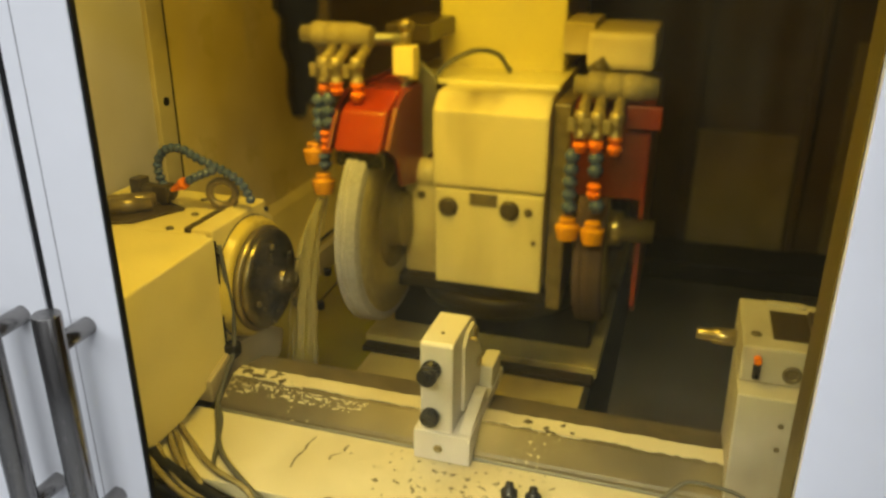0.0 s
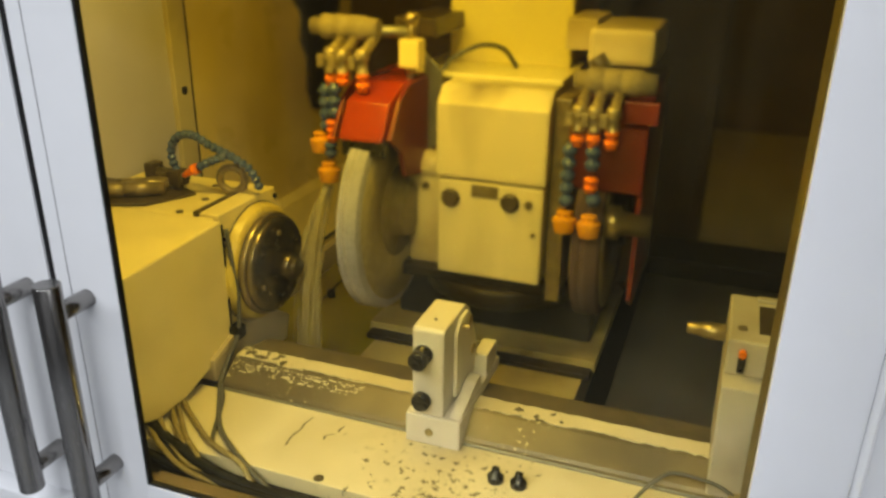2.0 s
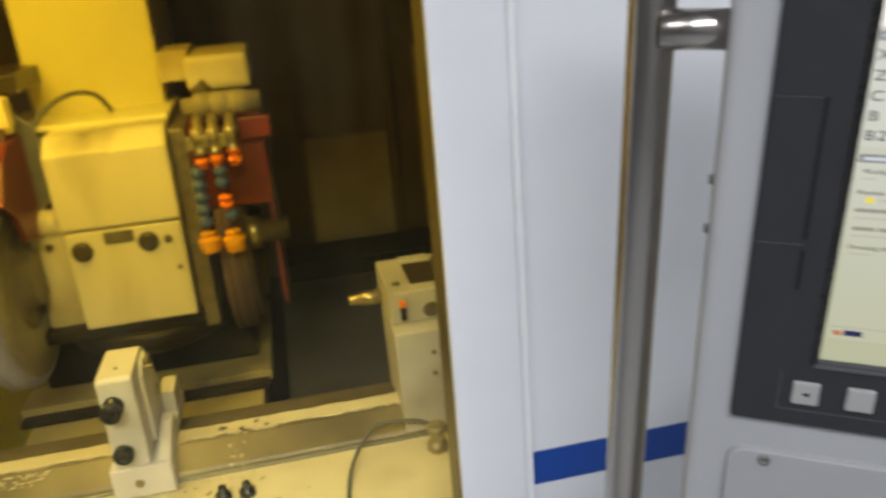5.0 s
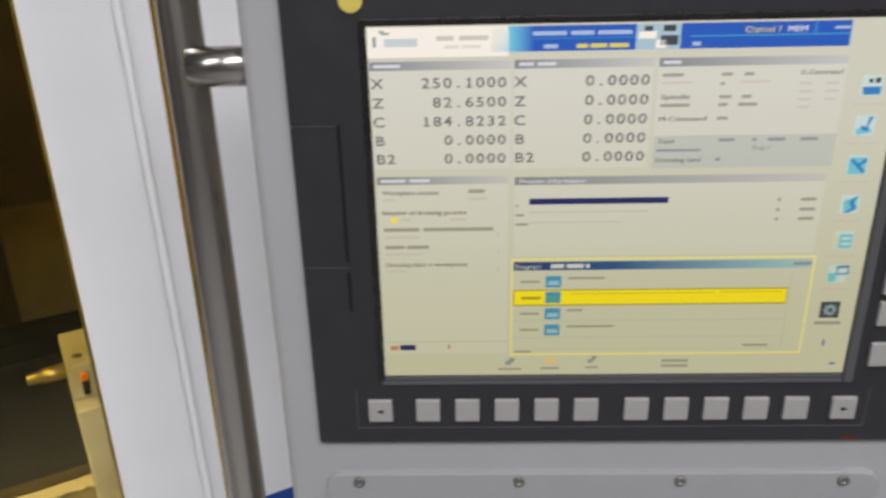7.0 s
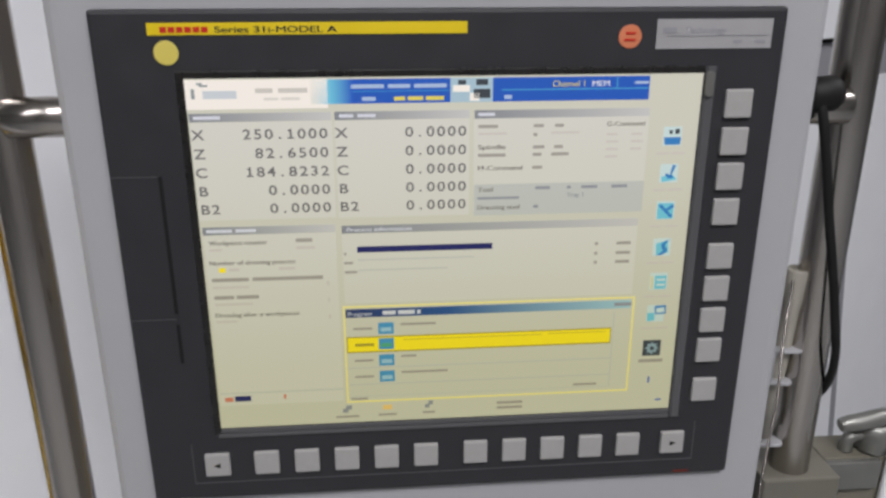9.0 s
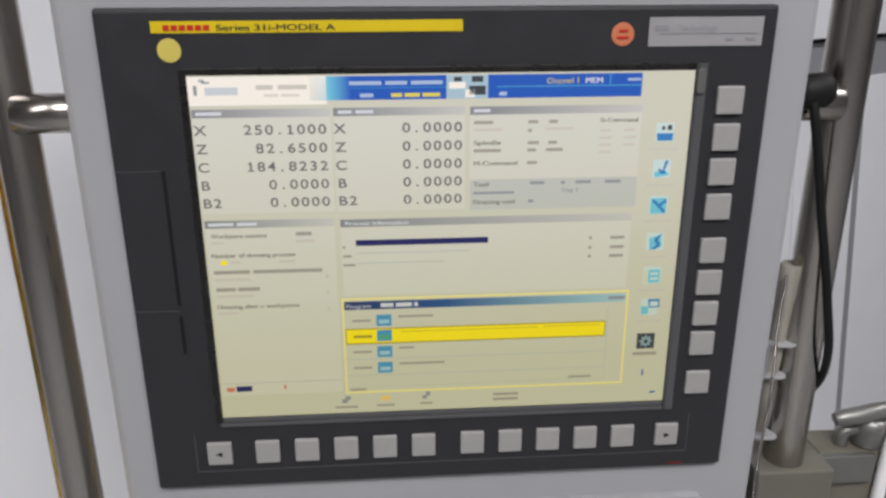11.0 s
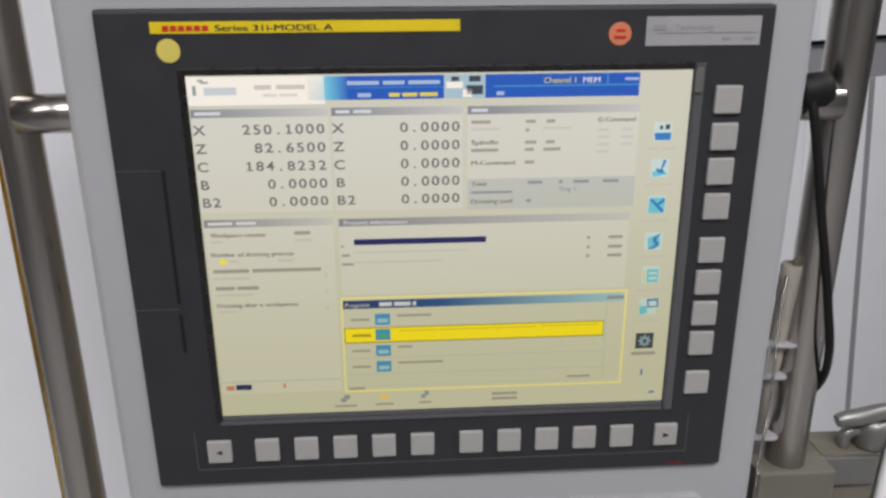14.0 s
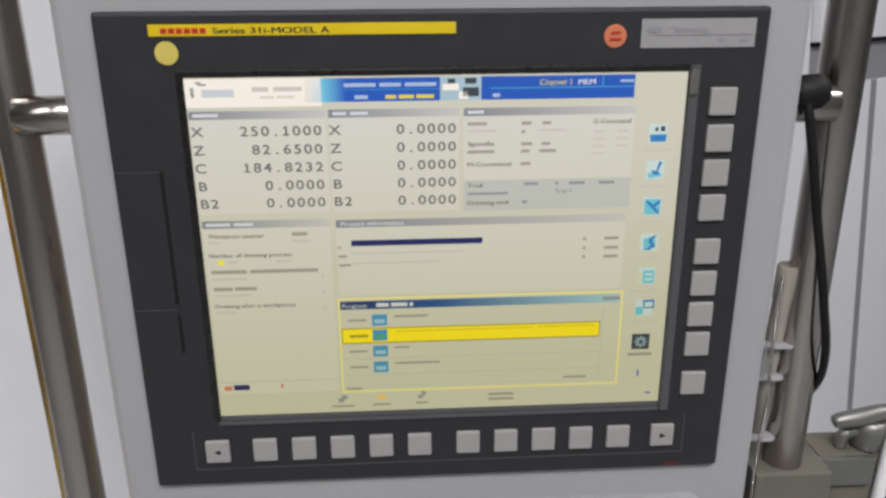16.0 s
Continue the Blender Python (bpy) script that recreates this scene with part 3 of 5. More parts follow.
for line in ([(-0.446, 0.455), (-0.452, 0.425), (-0.449, 0.405), (-0.455, 0.38), (-0.452, 0.352), (-0.450, 0.345)], [(-0.366, 0.450), (-0.370, 0.435), (-0.367, 0.425)], [(-0.371, 0.418), (-0.388, 0.405), (-0.386, 0.392)]):
    pts = curve_points([(x, y, 0) for x, y in line], 6)
    wide = [ragged.uniform(0.0008, 0.0032) for _ in pts]
    part("crack", prism([(p.x - w, p.y) for p, w in zip(pts, wide)] + [(p.x + w, p.y) for p, w in list(zip(pts, wide))[::-1]], "z", 0.5355, 0.5364), RAIL, table, "dark crack in the paint")
for bx, by in ((-0.335, 0.275), (-0.1, 0.22), (0.3, 0.25)):
    part("plug", cyl((bx, by, 0.535), (bx, by, 0.5375), 0.011, 20), RAIL, table)
for bx in (-0.007, 0.040):
    k = part("clamp_screw", lathe([(0, 0), (0, 0.016), (0.012, 0.016), (0.014, 0.009), (0.03, 0.008), (0.032, 0.004), (0.034, 0)], (bx, 0.394, 0.536), (0, 0, 1), 20), KNOB, table, "black clamping screw")

# ---------------------------------------------------------------- workhead with chuck
SY, SZ = 0.729, 0.759
head = thing("workhead", "cream workhead with a steel faceplate", "workhead", (-0.95, 0.6, 0.55))
part("cover", prism([(0.20, 0.60), (0.30, 0.555), (0.40, 0.555), (0.585, 0.60), (0.585, 0.915), (0.20, 0.905)], "x", -1.16, -0.735, 0.006), CREAM, head, "plain cream sheet cover")
part("rear_cover", box(-1.16, -0.76, 0.585, 0.86, 0.58, 0.915, 0.006), CREAM, head)
part("seal", box(-0.80, -0.7335, 0.5855, 0.5885, 0.59, 0.905), RUBBER, head)
part("end_plate", prism([(0.592, 0.60), (0.66, 0.585), (0.80, 0.585), (0.865, 0.64), (0.865, 0.87), (0.80, 0.925), (0.592, 0.925)], "x", -0.80, -0.745, 0.005), CREAM, head)
part("top_gasket", box(-0.815, -0.80, 0.59, 0.80, 0.905, 0.9265, 0.002), DARKOIL, head, "dark torn gasket")
part("foot", prism([(0.49, 0.545), (0.49, 0.60), (0.60, 0.635), (0.76, 0.61), (0.83, 0.565), (0.81, 0.50), (0.60, 0.50)], "x", -0.86, -0.722, 0.006), CREAM_OLD, head)
part("base", box(-1.16, -0.76, 0.44, 0.80, 0.50, 0.60, 0.005), DARKOIL, head)
part("gap_ring", lathe([(0, 0), (0, 0.1535), (0.010, 0.1535), (0.010, 0)], (-0.752, SY, SZ), (1, 0, 0), 64), RAIL, head, "dark gap round the flange")
part("flange", lathe([(0, 0), (0, 0.150), (0.016, 0.150), (0.020, 0.146), (0.030, 0.146), (0.034, 0.140), (0.036, 0.132), (0.036, 0)], (-0.752, SY, SZ), (1, 0, 0), 64), OILY_Y, head, "oily yellow flange")
part("groove", lathe([(0, 0), (0, 0.126), (0.006, 0.126), (0.006, 0)], (-0.717, SY, SZ), (1, 0, 0), 64), DARKOIL, head)
part("rear_disc", lathe([(0, 0), (0, 0.127), (0.003, 0.130), (0.011, 0.130), (0.014, 0.127), (0.014, 0)], (-0.712, SY, SZ), (1, 0, 0), 64), STEEL_X, head, "bright steel rim")
fp = part("faceplate", lathe([(0, 0), (0, 0.120), (0.003, 0.122), (0.014, 0.122), (0.017, 0.119), (0.017, 0.100), (0.0155, 0.098), (0.0165, 0.05), (0.0165, 0)], (-0.699, SY, SZ), (1, 0, 0), 72), FACEM, head, "turned steel faceplate with bolts")
part("spindle_nose", lathe([(0, 0), (0, 0.036), (0.045, 0.036), (0.048, 0.033), (0.048, 0.026), (0.058, 0.026), (0.060, 0.023), (0.056, 0.012), (0.056, 0)], (-0.683, SY, SZ), (1, 0, 0), 40), DARKSTEEL, head, "dark steel spindle nose")
for i in range(6):
    a = radians(25 + 60 * i)
    y, z = SY + 0.082 * math.cos(a), SZ + 0.082 * math.sin(a)
    part("bolt", lathe([(0, 0), (0, 0.0075), (0.005, 0.0075), (0.005, 0.004), (0.002, 0.003), (0.002, 0)], (-0.682, y, z), (1, 0, 0), 12), STEEL_X if i % 2 else KNOB, fp)
for y, z in ((0.61, 0.86), (0.83, 0.90), (0.61, 0.62)):
    part("screw", cyl((-0.747, y, z), (-0.740, y, z), 0.007, 12), KNOB, head)
for x, y in ((-0.86, 0.60), (-0.93, 0.72), (-0.90, 0.80), (-0.86, 0.70)):
    part("screw", cyl((x, y, 0.912), (x, y, 0.919), 0.009, 14), RAIL, head)


def torus(centre, m, big, small, n=36, k=12):
    bm = bmesh.new()
    rows_ = [[bm.verts.new(((big + small * math.cos(b)) * math.cos(a), (big + small * math.cos(b)) * math.sin(a), small * math.sin(b)))
              for b in (2 * math.pi * j / k for j in range(k))] for a in (2 * math.pi * i / n for i in range(n))]
    for i in range(n):
        for j in range(k):
            f = bm.faces.new((rows_[i][j], rows_[(i + 1) % n][j], rows_[(i + 1) % n][(j + 1) % k], rows_[i][(j + 1) % k]))
            f.smooth = True
    return moved(bm, Matrix.Translation(centre) @ m)


eye = thing("lifting_eye", "worn steel lifting eye bolt on the workhead", "eye bolt", (-0.845, 0.745, 0.917))
part("ring", torus((-0.815, 0.755, 0.957), pose(0, 0, 0, 90, 0, 18), 0.031, 0.0095), OILMETAL, eye)
part("collar", lathe([(0, 0), (0, 0.018), (0.006, 0.018), (0.012, 0.009), (0.016, 0.009), (0.016, 0)], (-0.815, 0.755, 0.914), (0, 0, 1), 20), OILMETAL, eye)


def ball_hose(points, pitch, r, mat_a):
    """A jointed plastic hose: ball segments strung along a line."""
    line = curve_points(points, 24)
    meshes, run, last = [], 0.0, line[0]
    spots = [line[0]]
    for p in line[1:]:
        run += (p - last).length
        last = p
        if run >= pitch:
            spots.append(p)
            run = 0.0
    for i, p in enumerate(spots):
        way = (spots[min(i + 1, len(spots) - 1)] - spots[max(i - 1, 0)]).normalized()
        meshes.append(lathe([(-0.62 * pitch, 0), (-0.62 * pitch, 0.62 * r), (-0.40 * pitch, 0.66 * r), (-0.30 * pitch, 0.92 * r), (0, r), (0.25 * pitch, 0.9 * r), (0.40 * pitch, 0.62 * r), (0.55 * pitch, 0.58 * r), (0.55 * pitch, 0)], p, way, 14))
    return join(*meshes)


hose = thing("coolant_hose", "blue jointed coolant hose with an orange nozzle", "coolant hose", (-0.93, 0.78, 0.92))
part("hose", ball_hose([(-0.965, 0.74, 0.955), (-0.978, 0.74, 1.0), (-0.972, 0.74, 1.035), (-0.945, 0.74, 1.060), (-0.905, 0.74, 1.063), (-0.862, 0.74, 1.043), (-0.80, 0.742, 1.019), (-0.754, 0.745, 0.990), (-0.733, 0.75, 0.945)], 0.0160, 0.0118, HOSEB), HOSEB, hose)
part("hose", ball_hose([(-0.824, 0.735, 1.018), (-0.860, 0.73, 1.003), (-0.890, 0.725, 0.988)], 0.0160, 0.0115, HOSEB), HOSEB, hose)
part("nozzle", lathe([(0, 0), (0, 0.014), (0.014, 0.014), (0.016, 0.010), (0.034, 0.008), (0.046, 0.005), (0.046, 0)], (-0.893, 0.724, 0.986), (-0.85, -0.1, -0.5), 16), ORANGE, hose)
part("valve", join(cyl((-1.04, 0.73, 0.955), (-0.94, 0.74, 0.950), 0.019, 16), box(-1.045, -1.015, 0.71, 0.75, 0.92, 0.985, 0.004), box(-0.985, -0.945, 0.715, 0.755, 0.93, 0.972, 0.004), cyl((-0.965, 0.735, 0.915), (-0.965, 0.735, 0.955), 0.014, 14)), DARKOIL, hose, "dark oily valve block")
clampt = thing("clamp_fitting", "dark oily clamp fitting on the workhead", "clamp", (-1.02, 0.62, 0.915))
part("bar", join(lathe([(0, 0), (0, 0.02), (0.06, 0.02), (0.062, 0.017), (0.066, 0.017), (0.068, 0.021), (0.12, 0.021), (0.122, 0.017), (0.16, 0.015), (0.16, 0)], (-1.10, 0.60, 0.938), (0.85, 0.5, 0), 18), lathe([(0, 0), (0, 0.018), (0.05, 0.018), (0.052, 0.015), (0.06, 0.019), (0.14, 0.019), (0.14, 0)], (-1.10, 0.65, 0.936), (0.85, 0.5, 0), 18)), OILMETAL, clampt, "oily cylindrical clamp bars")
part("block", box(-1.14, -1.07, 0.56, 0.66, 0.914, 0.955, 0.006), DARKOIL, clampt)
part("plate", prism([(-1.14, 0.53), (-0.96, 0.60), (-0.90, 0.72), (-0.95, 0.745), (-1.14, 0.70)], "z", 0.9155, 0.922, 0.002), DARKOIL, clampt)
cable1 = thing("cable", "grey cable hanging along the workhead", "cable", (-0.7, 0.55, 0.55))
part("cord", tube([(-0.735, 0.60, 0.89), (-0.722, 0.595, 0.80), (-0.718, 0.60, 0.70), (-0.715, 0.575, 0.62), (-0.712, 0.50, 0.56), (-0.665, 0.42, 0.546), (-0.625, 0.36, 0.545), (-0.575, 0.31, 0.545), (-0.49, 0.255, 0.54), (-0.42, 0.23, 0.515)], 0.0055), RUBBERG, cable1)
part("cord", tube([(-0.712, 0.56, 0.62), (-0.705, 0.49, 0.555), (-0.67, 0.44, 0.543), (-0.635, 0.37, 0.5425), (-0.60, 0.30, 0.5425), (-0.57, 0.275, 0.5425), (-0.51, 0.26, 0.54)], 0.0048), RUBBERG, cable1)
part("clip", box(-0.74, -0.71, 0.575, 0.61, 0.612, 0.645, 0.004), RUBBER, cable1)
hoses = thing("hose_bundle", "black and clear hoses in the oily trough", "hose", (-0.8, 0.25, 0.4))
part("cord", tube([(-1.05, 0.45, 0.545), (-0.90, 0.37, 0.553), (-0.78, 0.31, 0.552), (-0.66, 0.255, 0.545), (-0.50, 0.225, 0.52), (-0.30, 0.215, 0.518)], 0.012), RUBBER, hoses, "thick black hose")
part("cord", tube([(-1.05, 0.37, 0.54), (-0.92, 0.30, 0.552), (-0.80, 0.25, 0.54), (-0.65, 0.225, 0.52), (-0.40, 0.205, 0.517), (-0.2, 0.205, 0.517)], 0.010), RUBBER, hoses, "thick black hose")
part("cord", tube([(-1.0, 0.47, 0.555), (-0.84, 0.43, 0.553), (-0.74, 0.37, 0.546), (-0.66, 0.29, 0.545), (-0.60, 0.245, 0.545), (-0.55, 0.222, 0.512), (-0.45, 0.21, 0.511)], 0.006), CLEARH, hoses, "yellowed clear hose")
part("cord", tube([(-0.98, 0.455, 0.565), (-0.80, 0.425, 0.556), (-0.70, 0.36, 0.546), (-0.60, 0.29, 0.545), (-0.50, 0.25, 0.545), (-0.44, 0.225, 0.512), (-0.32, 0.215, 0.511)], 0.006), CLEARH, hoses, "yellowed clear hose")

for dy, dz in ((0.035, 0.004), (-0.03, 0.006), (-0.075, 0.0)):
    part("cord", tube([(-1.0, 0.44 + dy, 0.556 + dz), (-0.86, 0.40 + dy * 0.9, 0.556 + dz), (-0.76, 0.345 + dy * 0.7, 0.549 + dz), (-0.68, 0.275 + dy * 0.5, 0.546 + dz), (-0.60, 0.235 + dy * 0.3, 0.525), (-0.48, 0.222 + dy * 0.2, 0.511)], 0.006), CLEARH, hoses, "yellowed clear hose")

# ---------------------------------------------------------------- dressing unit on the table
dress = thing("dressing_unit", "white dressing unit with two black knobs", "dressing unit", (-0.165, 0.52, 0.54))
part("base", join(box(-0.223, -0.103, 0.452, 0.60, 0.538, 0.607, 0.004), box(-0.223, -0.103, 0.60, 0.74, 0.585, 0.612, 0.003)), DRESSP, dress)
part("rear_ledge", box(-0.138, -0.105, 0.64, 0.72, 0.612, 0.665, 0.004), DRESSP, dress)
part("body", prism([(0.456, 0.608), (0.456, 0.803), (0.462, 0.810), (0.590, 0.810), (0.62, 0.79), (0.64, 0.70), (0.66, 0.60)], "x", -0.209, -0.141, 0.004), DRESSP, dress)
for z, y0, r in ((0.752, 0.415, 0.020), (0.648, 0.432, 0.020)):
    part("knob", lathe([(0, 0), (0, r * 0.86), (0.003, r), (0.016, r), (0.020, r * 0.8), (0.022, r * 0.62), (0.026, r * 0.62), (0.03, r * 1.02), (0.046, r * 1.02), (0.046, 0)], (-0.180 - (0.004 if r else 0), y0, z), (0, 1, 0), 28), KNOB, dress, "black plastic knob")
part("screw", lathe([(0, 0), (0, 0.009), (0.004, 0.009), (0.005, 0.007), (0.005, 0.0045), (0.003, 0.0045), (0.003, 0)], (-0.170, 0.453, 0.570), (0, -1, 0), 18), STEEL_X, dress)
part("side_plate", prism([(0.515, 0.625), (0.515, 0.775), (0.540, 0.798), (0.585, 0.800), (0.603, 0.785), (0.645, 0.705), (0.655, 0.625)], "x", -0.1405, -0.1325, 0.0015), DRESSP, dress, "pale side plate")
for y, z in ((0.585, 0.778), (0.618, 0.690)):
    part("fitting", lathe([(0, 0), (0, 0.0125), (0.004, 0.0125), (0.006, 0.010), (0.006, 0.004), (0.004, 0.003), (0.004, 0)], (-0.1325, y, z), (1, 0, 0), 20), STEEL_X, dress)
part("pin", cyl((-0.1325, 0.545, 0.782), (-0.115, 0.545, 0.782), 0.005, 14), STEEL_X, dress)
part("ramp", prism([(0.462, 0.6075), (0.600, 0.6075), (0.600, 0.640), (0.565, 0.640)], "x", -0.131, -0.105, 0.002), DRESSP, dress)
part("screw", cyl((-0.175, 0.50, 0.809), (-0.175, 0.50, 0.812), 0.004, 12), RAIL, dress)

# ---------------------------------------------------------------- tailstock
tail = thing("tailstock", "cream tailstock with a steel quill", "tailstock", (0.52, 0.6, 0.54))
part("foot", prism([(0.384, 0.54), (0.64, 0.54), (0.64, 0.60), (0.68, 0.60), (0.668, 0.788), (0.380, 0.788)], "y", 0.484, 0.70, 0.005), TAILM, tail)
part("body", box(0.381, 0.690, 0.532, 0.74, 0.789, 0.862, 0.006), TAILM, tail)
part("clamp_plate", box(0.50, 0.545, 0.500, 0.531, 0.789, 0.835, 0.004), RAIL, tail, "dark oily clamp")
part("clamp_plate", box(0.565, 0.595, 0.518, 0.531, 0.805, 0.835, 0.003), DARKOIL, tail, "dark oily clamp")
part("cover_strip", box(0.432, 0.502, 0.712, 0.730, 0.8625, 0.868, 0.001), TAILM, tail)

part("quill", lathe([(0, 0), (0, 0.010), (0.004, 0.013), (0.03, 0.014), (0.032, 0.0175), (0.08, 0.0175), (0.08, 0)], (0.305, 0.68, 0.798), (1, 0, 0), 32), STEEL_X, tail, "bright steel quill")
part("hand_wheel", lathe([(0, 0), (0, 0.05), (0.02, 0.053), (0.085, 0.053), (0.092, 0.048), (0.095, 0.02), (0.095, 0)], (0.625, 0.665, 0.861), (0, 0, 1), 32), DARKOIL, tail, "dark worn clamping wheel")
part("lever", tube([(0.625, 0.665, 0.945), (0.70, 0.655, 0.950), (0.79, 0.64, 0.945)], 0.011), RAIL, tail)
part("recess", join(box(0.434, 0.565, 0.570, 0.690, 0.861, 0.8645, 0.002), box(0.50, 0.56, 0.60, 0.67, 0.864, 0.882, 0.004)), DARKOIL, tail, "dark recessed cover")
part("button", join(cyl((0.409, 0.533, 0.838), (0.409, 0.519, 0.838), 0.007, 20)), ORANGE, tail, "orange cap")
part("valve", join(cyl((0.409, 0.522, 0.803), (0.409, 0.522, 0.831), 0.007, 18), cyl((0.409, 0.537, 0.812), (0.409, 0.515, 0.812), 0.006, 14)), KNOB, tail)
part("screw", lathe([(0, 0), (0, 0.017), (0.005, 0.017), (0.005, 0.009), (0.003, 0.009), (0.003, 0)], (0.470, 0.533, 0.815), (0, -1, 0), 24), RAIL, tail)
part("screw", cyl((0.405, 0.58, 0.861), (0.405, 0.58, 0.866), 0.009, 14), RAIL, tail)
for x, z in ((0.42, 0.655), (0.565, 0.655)):
    part("cap", cyl((x, 0.487, z), (x, 0.4830, z), 0.026, 28), TAILM, tail, "round grey cover cap")
for x, z in ((0.46, 0.735), (0.53, 0.725), (0.46, 0.685), (0.60, 0.70), (0.60, 0.66), (0.53, 0.61)):
    part("screw", cyl((x, 0.487, z), (x, 0.4825, z), 0.0055, 12), RAIL, tail)
plug = thing("hose_plug", "worn brass hose plug on the table", "hose plug", (0.418, 0.40, 0.536))
part("socket", lathe([(0, 0), (0, 0.022), (0.015, 0.022), (0.018, 0.016), (0.04, 0.016), (0.045, 0.02), (0.06, 0.02), (0.06, 0)], (0.44, 0.425, 0.5365), (0, 0, 1), 20), BRASS, plug)
part("cord", tube([(0.44, 0.43, 0.59), (0.40, 0.45, 0.60), (0.33, 0.46, 0.60), (0.30, 0.45, 0.59), (0.265, 0.42, 0.56), (0.245, 0.37, 0.542), (0.235, 0.28, 0.542), (0.23, 0.1, 0.542)], 0.004), RUBBERG, plug, "thin grey hose")

# ---------------------------------------------------------------- wheelhead
slide = thing("cross_slide", "oily cream cross slide under the wheelhead", "machine slide", (-0.2, 1.3, 0.3))
part("lower_slab", box(-0.52, 0.066, 0.785, 2.0, 0.36, 0.470, 0.005), OILP, slide)
part("upper_slab", box(-0.55, 0.092, 0.975, 2.0, 0.474, 0.505, 0.004), OILP, slide)
part("wiper", box(-0.545, 0.085, 0.935, 0.985, 0.4705, 0.486, 0.004), PIT, slide, "black oily wiper")
part("way_cover", prism([(0.78, 0.30), (0.78, 0.40), (1.0, 0.37), (1.95, 0.36), (1.95, 0.30)], "x", 0.125, 1.15, 0.004), WAYM, slide, "black oily way cover")
turn = thing("turntable", "black oily turntable under the wheelhead, recess shade painted in", "turntable", (-0.19, 1.1, 0.51))
# black block fills the recess below the ring, where there is shade
part("shade_plinth", box(-0.50, 0.06, 1.07, 1.6, 0.505, 0.66, 0.01), PIT, turn)
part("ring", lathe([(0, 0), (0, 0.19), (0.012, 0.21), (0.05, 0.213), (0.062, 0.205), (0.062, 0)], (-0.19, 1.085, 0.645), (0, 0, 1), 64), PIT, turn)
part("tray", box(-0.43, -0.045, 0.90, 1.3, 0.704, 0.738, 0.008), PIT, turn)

wh = thing("wheelhead", "cream wheelhead with a tall column", "wheelhead", (-0.19, 1.1, 0.715))
part("upper_cover", prism([(0.890, 0.986), (0.890, 1.165), (0.935, 1.205), (1.30, 1.205), (1.30, 0.986)], "x", -0.325, -0.052, 0.008), STREAK, wh)
part("lower_cover", box(-0.318, -0.055, 0.892, 1.30, 0.735, 0.980, 0.006), STREAK, wh)
part("top_slab", box(-0.445, -0.05, 1.0, 1.30, 1.205, 1.217, 0.003), CREAM_Y, wh)
part("column", box(-0.40, -0.072, 1.19, 1.60, 1.212, 1.99, 0.012), CREAM_Y, wh)
part("spindle_housing", join(box(-0.41, -0.325, 0.93, 1.25, 0.735, 0.985, 0.008), cyl((-0.39, 0.955, 0.995), (-0.335, 0.955, 0.995), 0.035, 24)), CREAM_OLD, wh)
part("side_panel", box(-0.415, -0.375, 0.955, 1.1, 1.03, 1.14, 0.004), CREAM, wh)
# dark brown here is the shade on the wheelhead's right side, set as colour
part("shaded_right_panel", box(-0.05, -0.01, 0.93, 1.30, 0.68, 1.19, 0.005), OILMETAL, wh)
part("name_plate", box(-0.232, -0.165, 0.889, 0.893, 0.945, 0.975, 0.001), RAIL, wh, "dark name plate")
# raised discs stand in for two smudgy oil stains on the cover
for x, z, r in ((-0.285, 0.935, 0.024), (-0.135, 0.94, 0.024)):
    part("cap", lathe([(0, 0), (0, r), (0.006, r), (0.012, r * 0.7), (0.012, 0)], (x, 0.893, z), (0, -1, 0), 24), DARKOIL, wh, "dark oily smudge built as a raised disc")
part("screw", cyl((-0.090, 0.893, 0.94), (-0.090, 0.887, 0.94), 0.010, 16), RAIL, wh)
part("screw", cyl((-0.075, 0.893, 0.865), (-0.075, 0.888, 0.865), 0.006, 12), RAIL, wh)
part("screw", cyl((-0.365, 0.931, 0.945), (-0.365, 0.925, 0.945), 0.010, 16), RAIL, wh)
part("cord", tube([(-0.36, 1.02, 1.215), (-0.33, 1.03, 1.25), (-0.27, 1.05, 1.28), (-0.22, 1.08, 1.27), (-0.20, 1.14, 1.22)], 0.006), RUBBERG, wh, "thin grey cable loop")


def grinding_wheel(x0, x1, y, z, r, mat, label):
    w = x1 - x0
    g = thing("grinding_wheel", label, "grinding wheel", ((x0 + x1) / 2, y, z), "grinding wheels")
    part("wheel", lathe([(0, 0.06), (0, r - 0.012), (0.003, r - 0.002), (0.006, r), (w * 0.30, r), (w * 0.32, r - 0.002), (w * 0.36, r - 0.002), (w * 0.38, r), (w * 0.58, r), (w * 0.60, r - 0.002), (w * 0.9, r - 0.002), (w - 0.003, r - 0.006), (w, r - 0.02), (w, r * 0.55), (w - 0.006, r * 0.52), (w - 0.006, 0.06), (0, 0.06)], (x0, y, z), (1, 0, 0), 96), mat, g)
    f = part("hub", lathe([(0, 0), (0, r * 0.48), (0.02, r * 0.48), (0.024, r * 0.44), (0.024, 0.07), (0.05, 0.065), (0.05, 0)], (x1 - 0.02, y, z), (1, 0, 0), 48), RAIL, g, "dark steel hub flange")
    # thin disc over the wheel's side, darker to hold that side's shade
    part("shaded_side_face", lathe([(0, r * 0.4), (0, r - 0.022), (0.004, r - 0.024), (0.004, r * 0.4), (0, r * 0.4)], (x1 - 0.003, y, z), (1, 0, 0), 72), WHEELS, g, "side of the wheel, shade in its colour")
    part("hub", lathe([(0, 0), (0, r * 0.48), (0.02, r * 0.48), (0.02, 0)], (x0 - 0.002, y, z), (1, 0, 0), 48), RAIL, g)
    return g


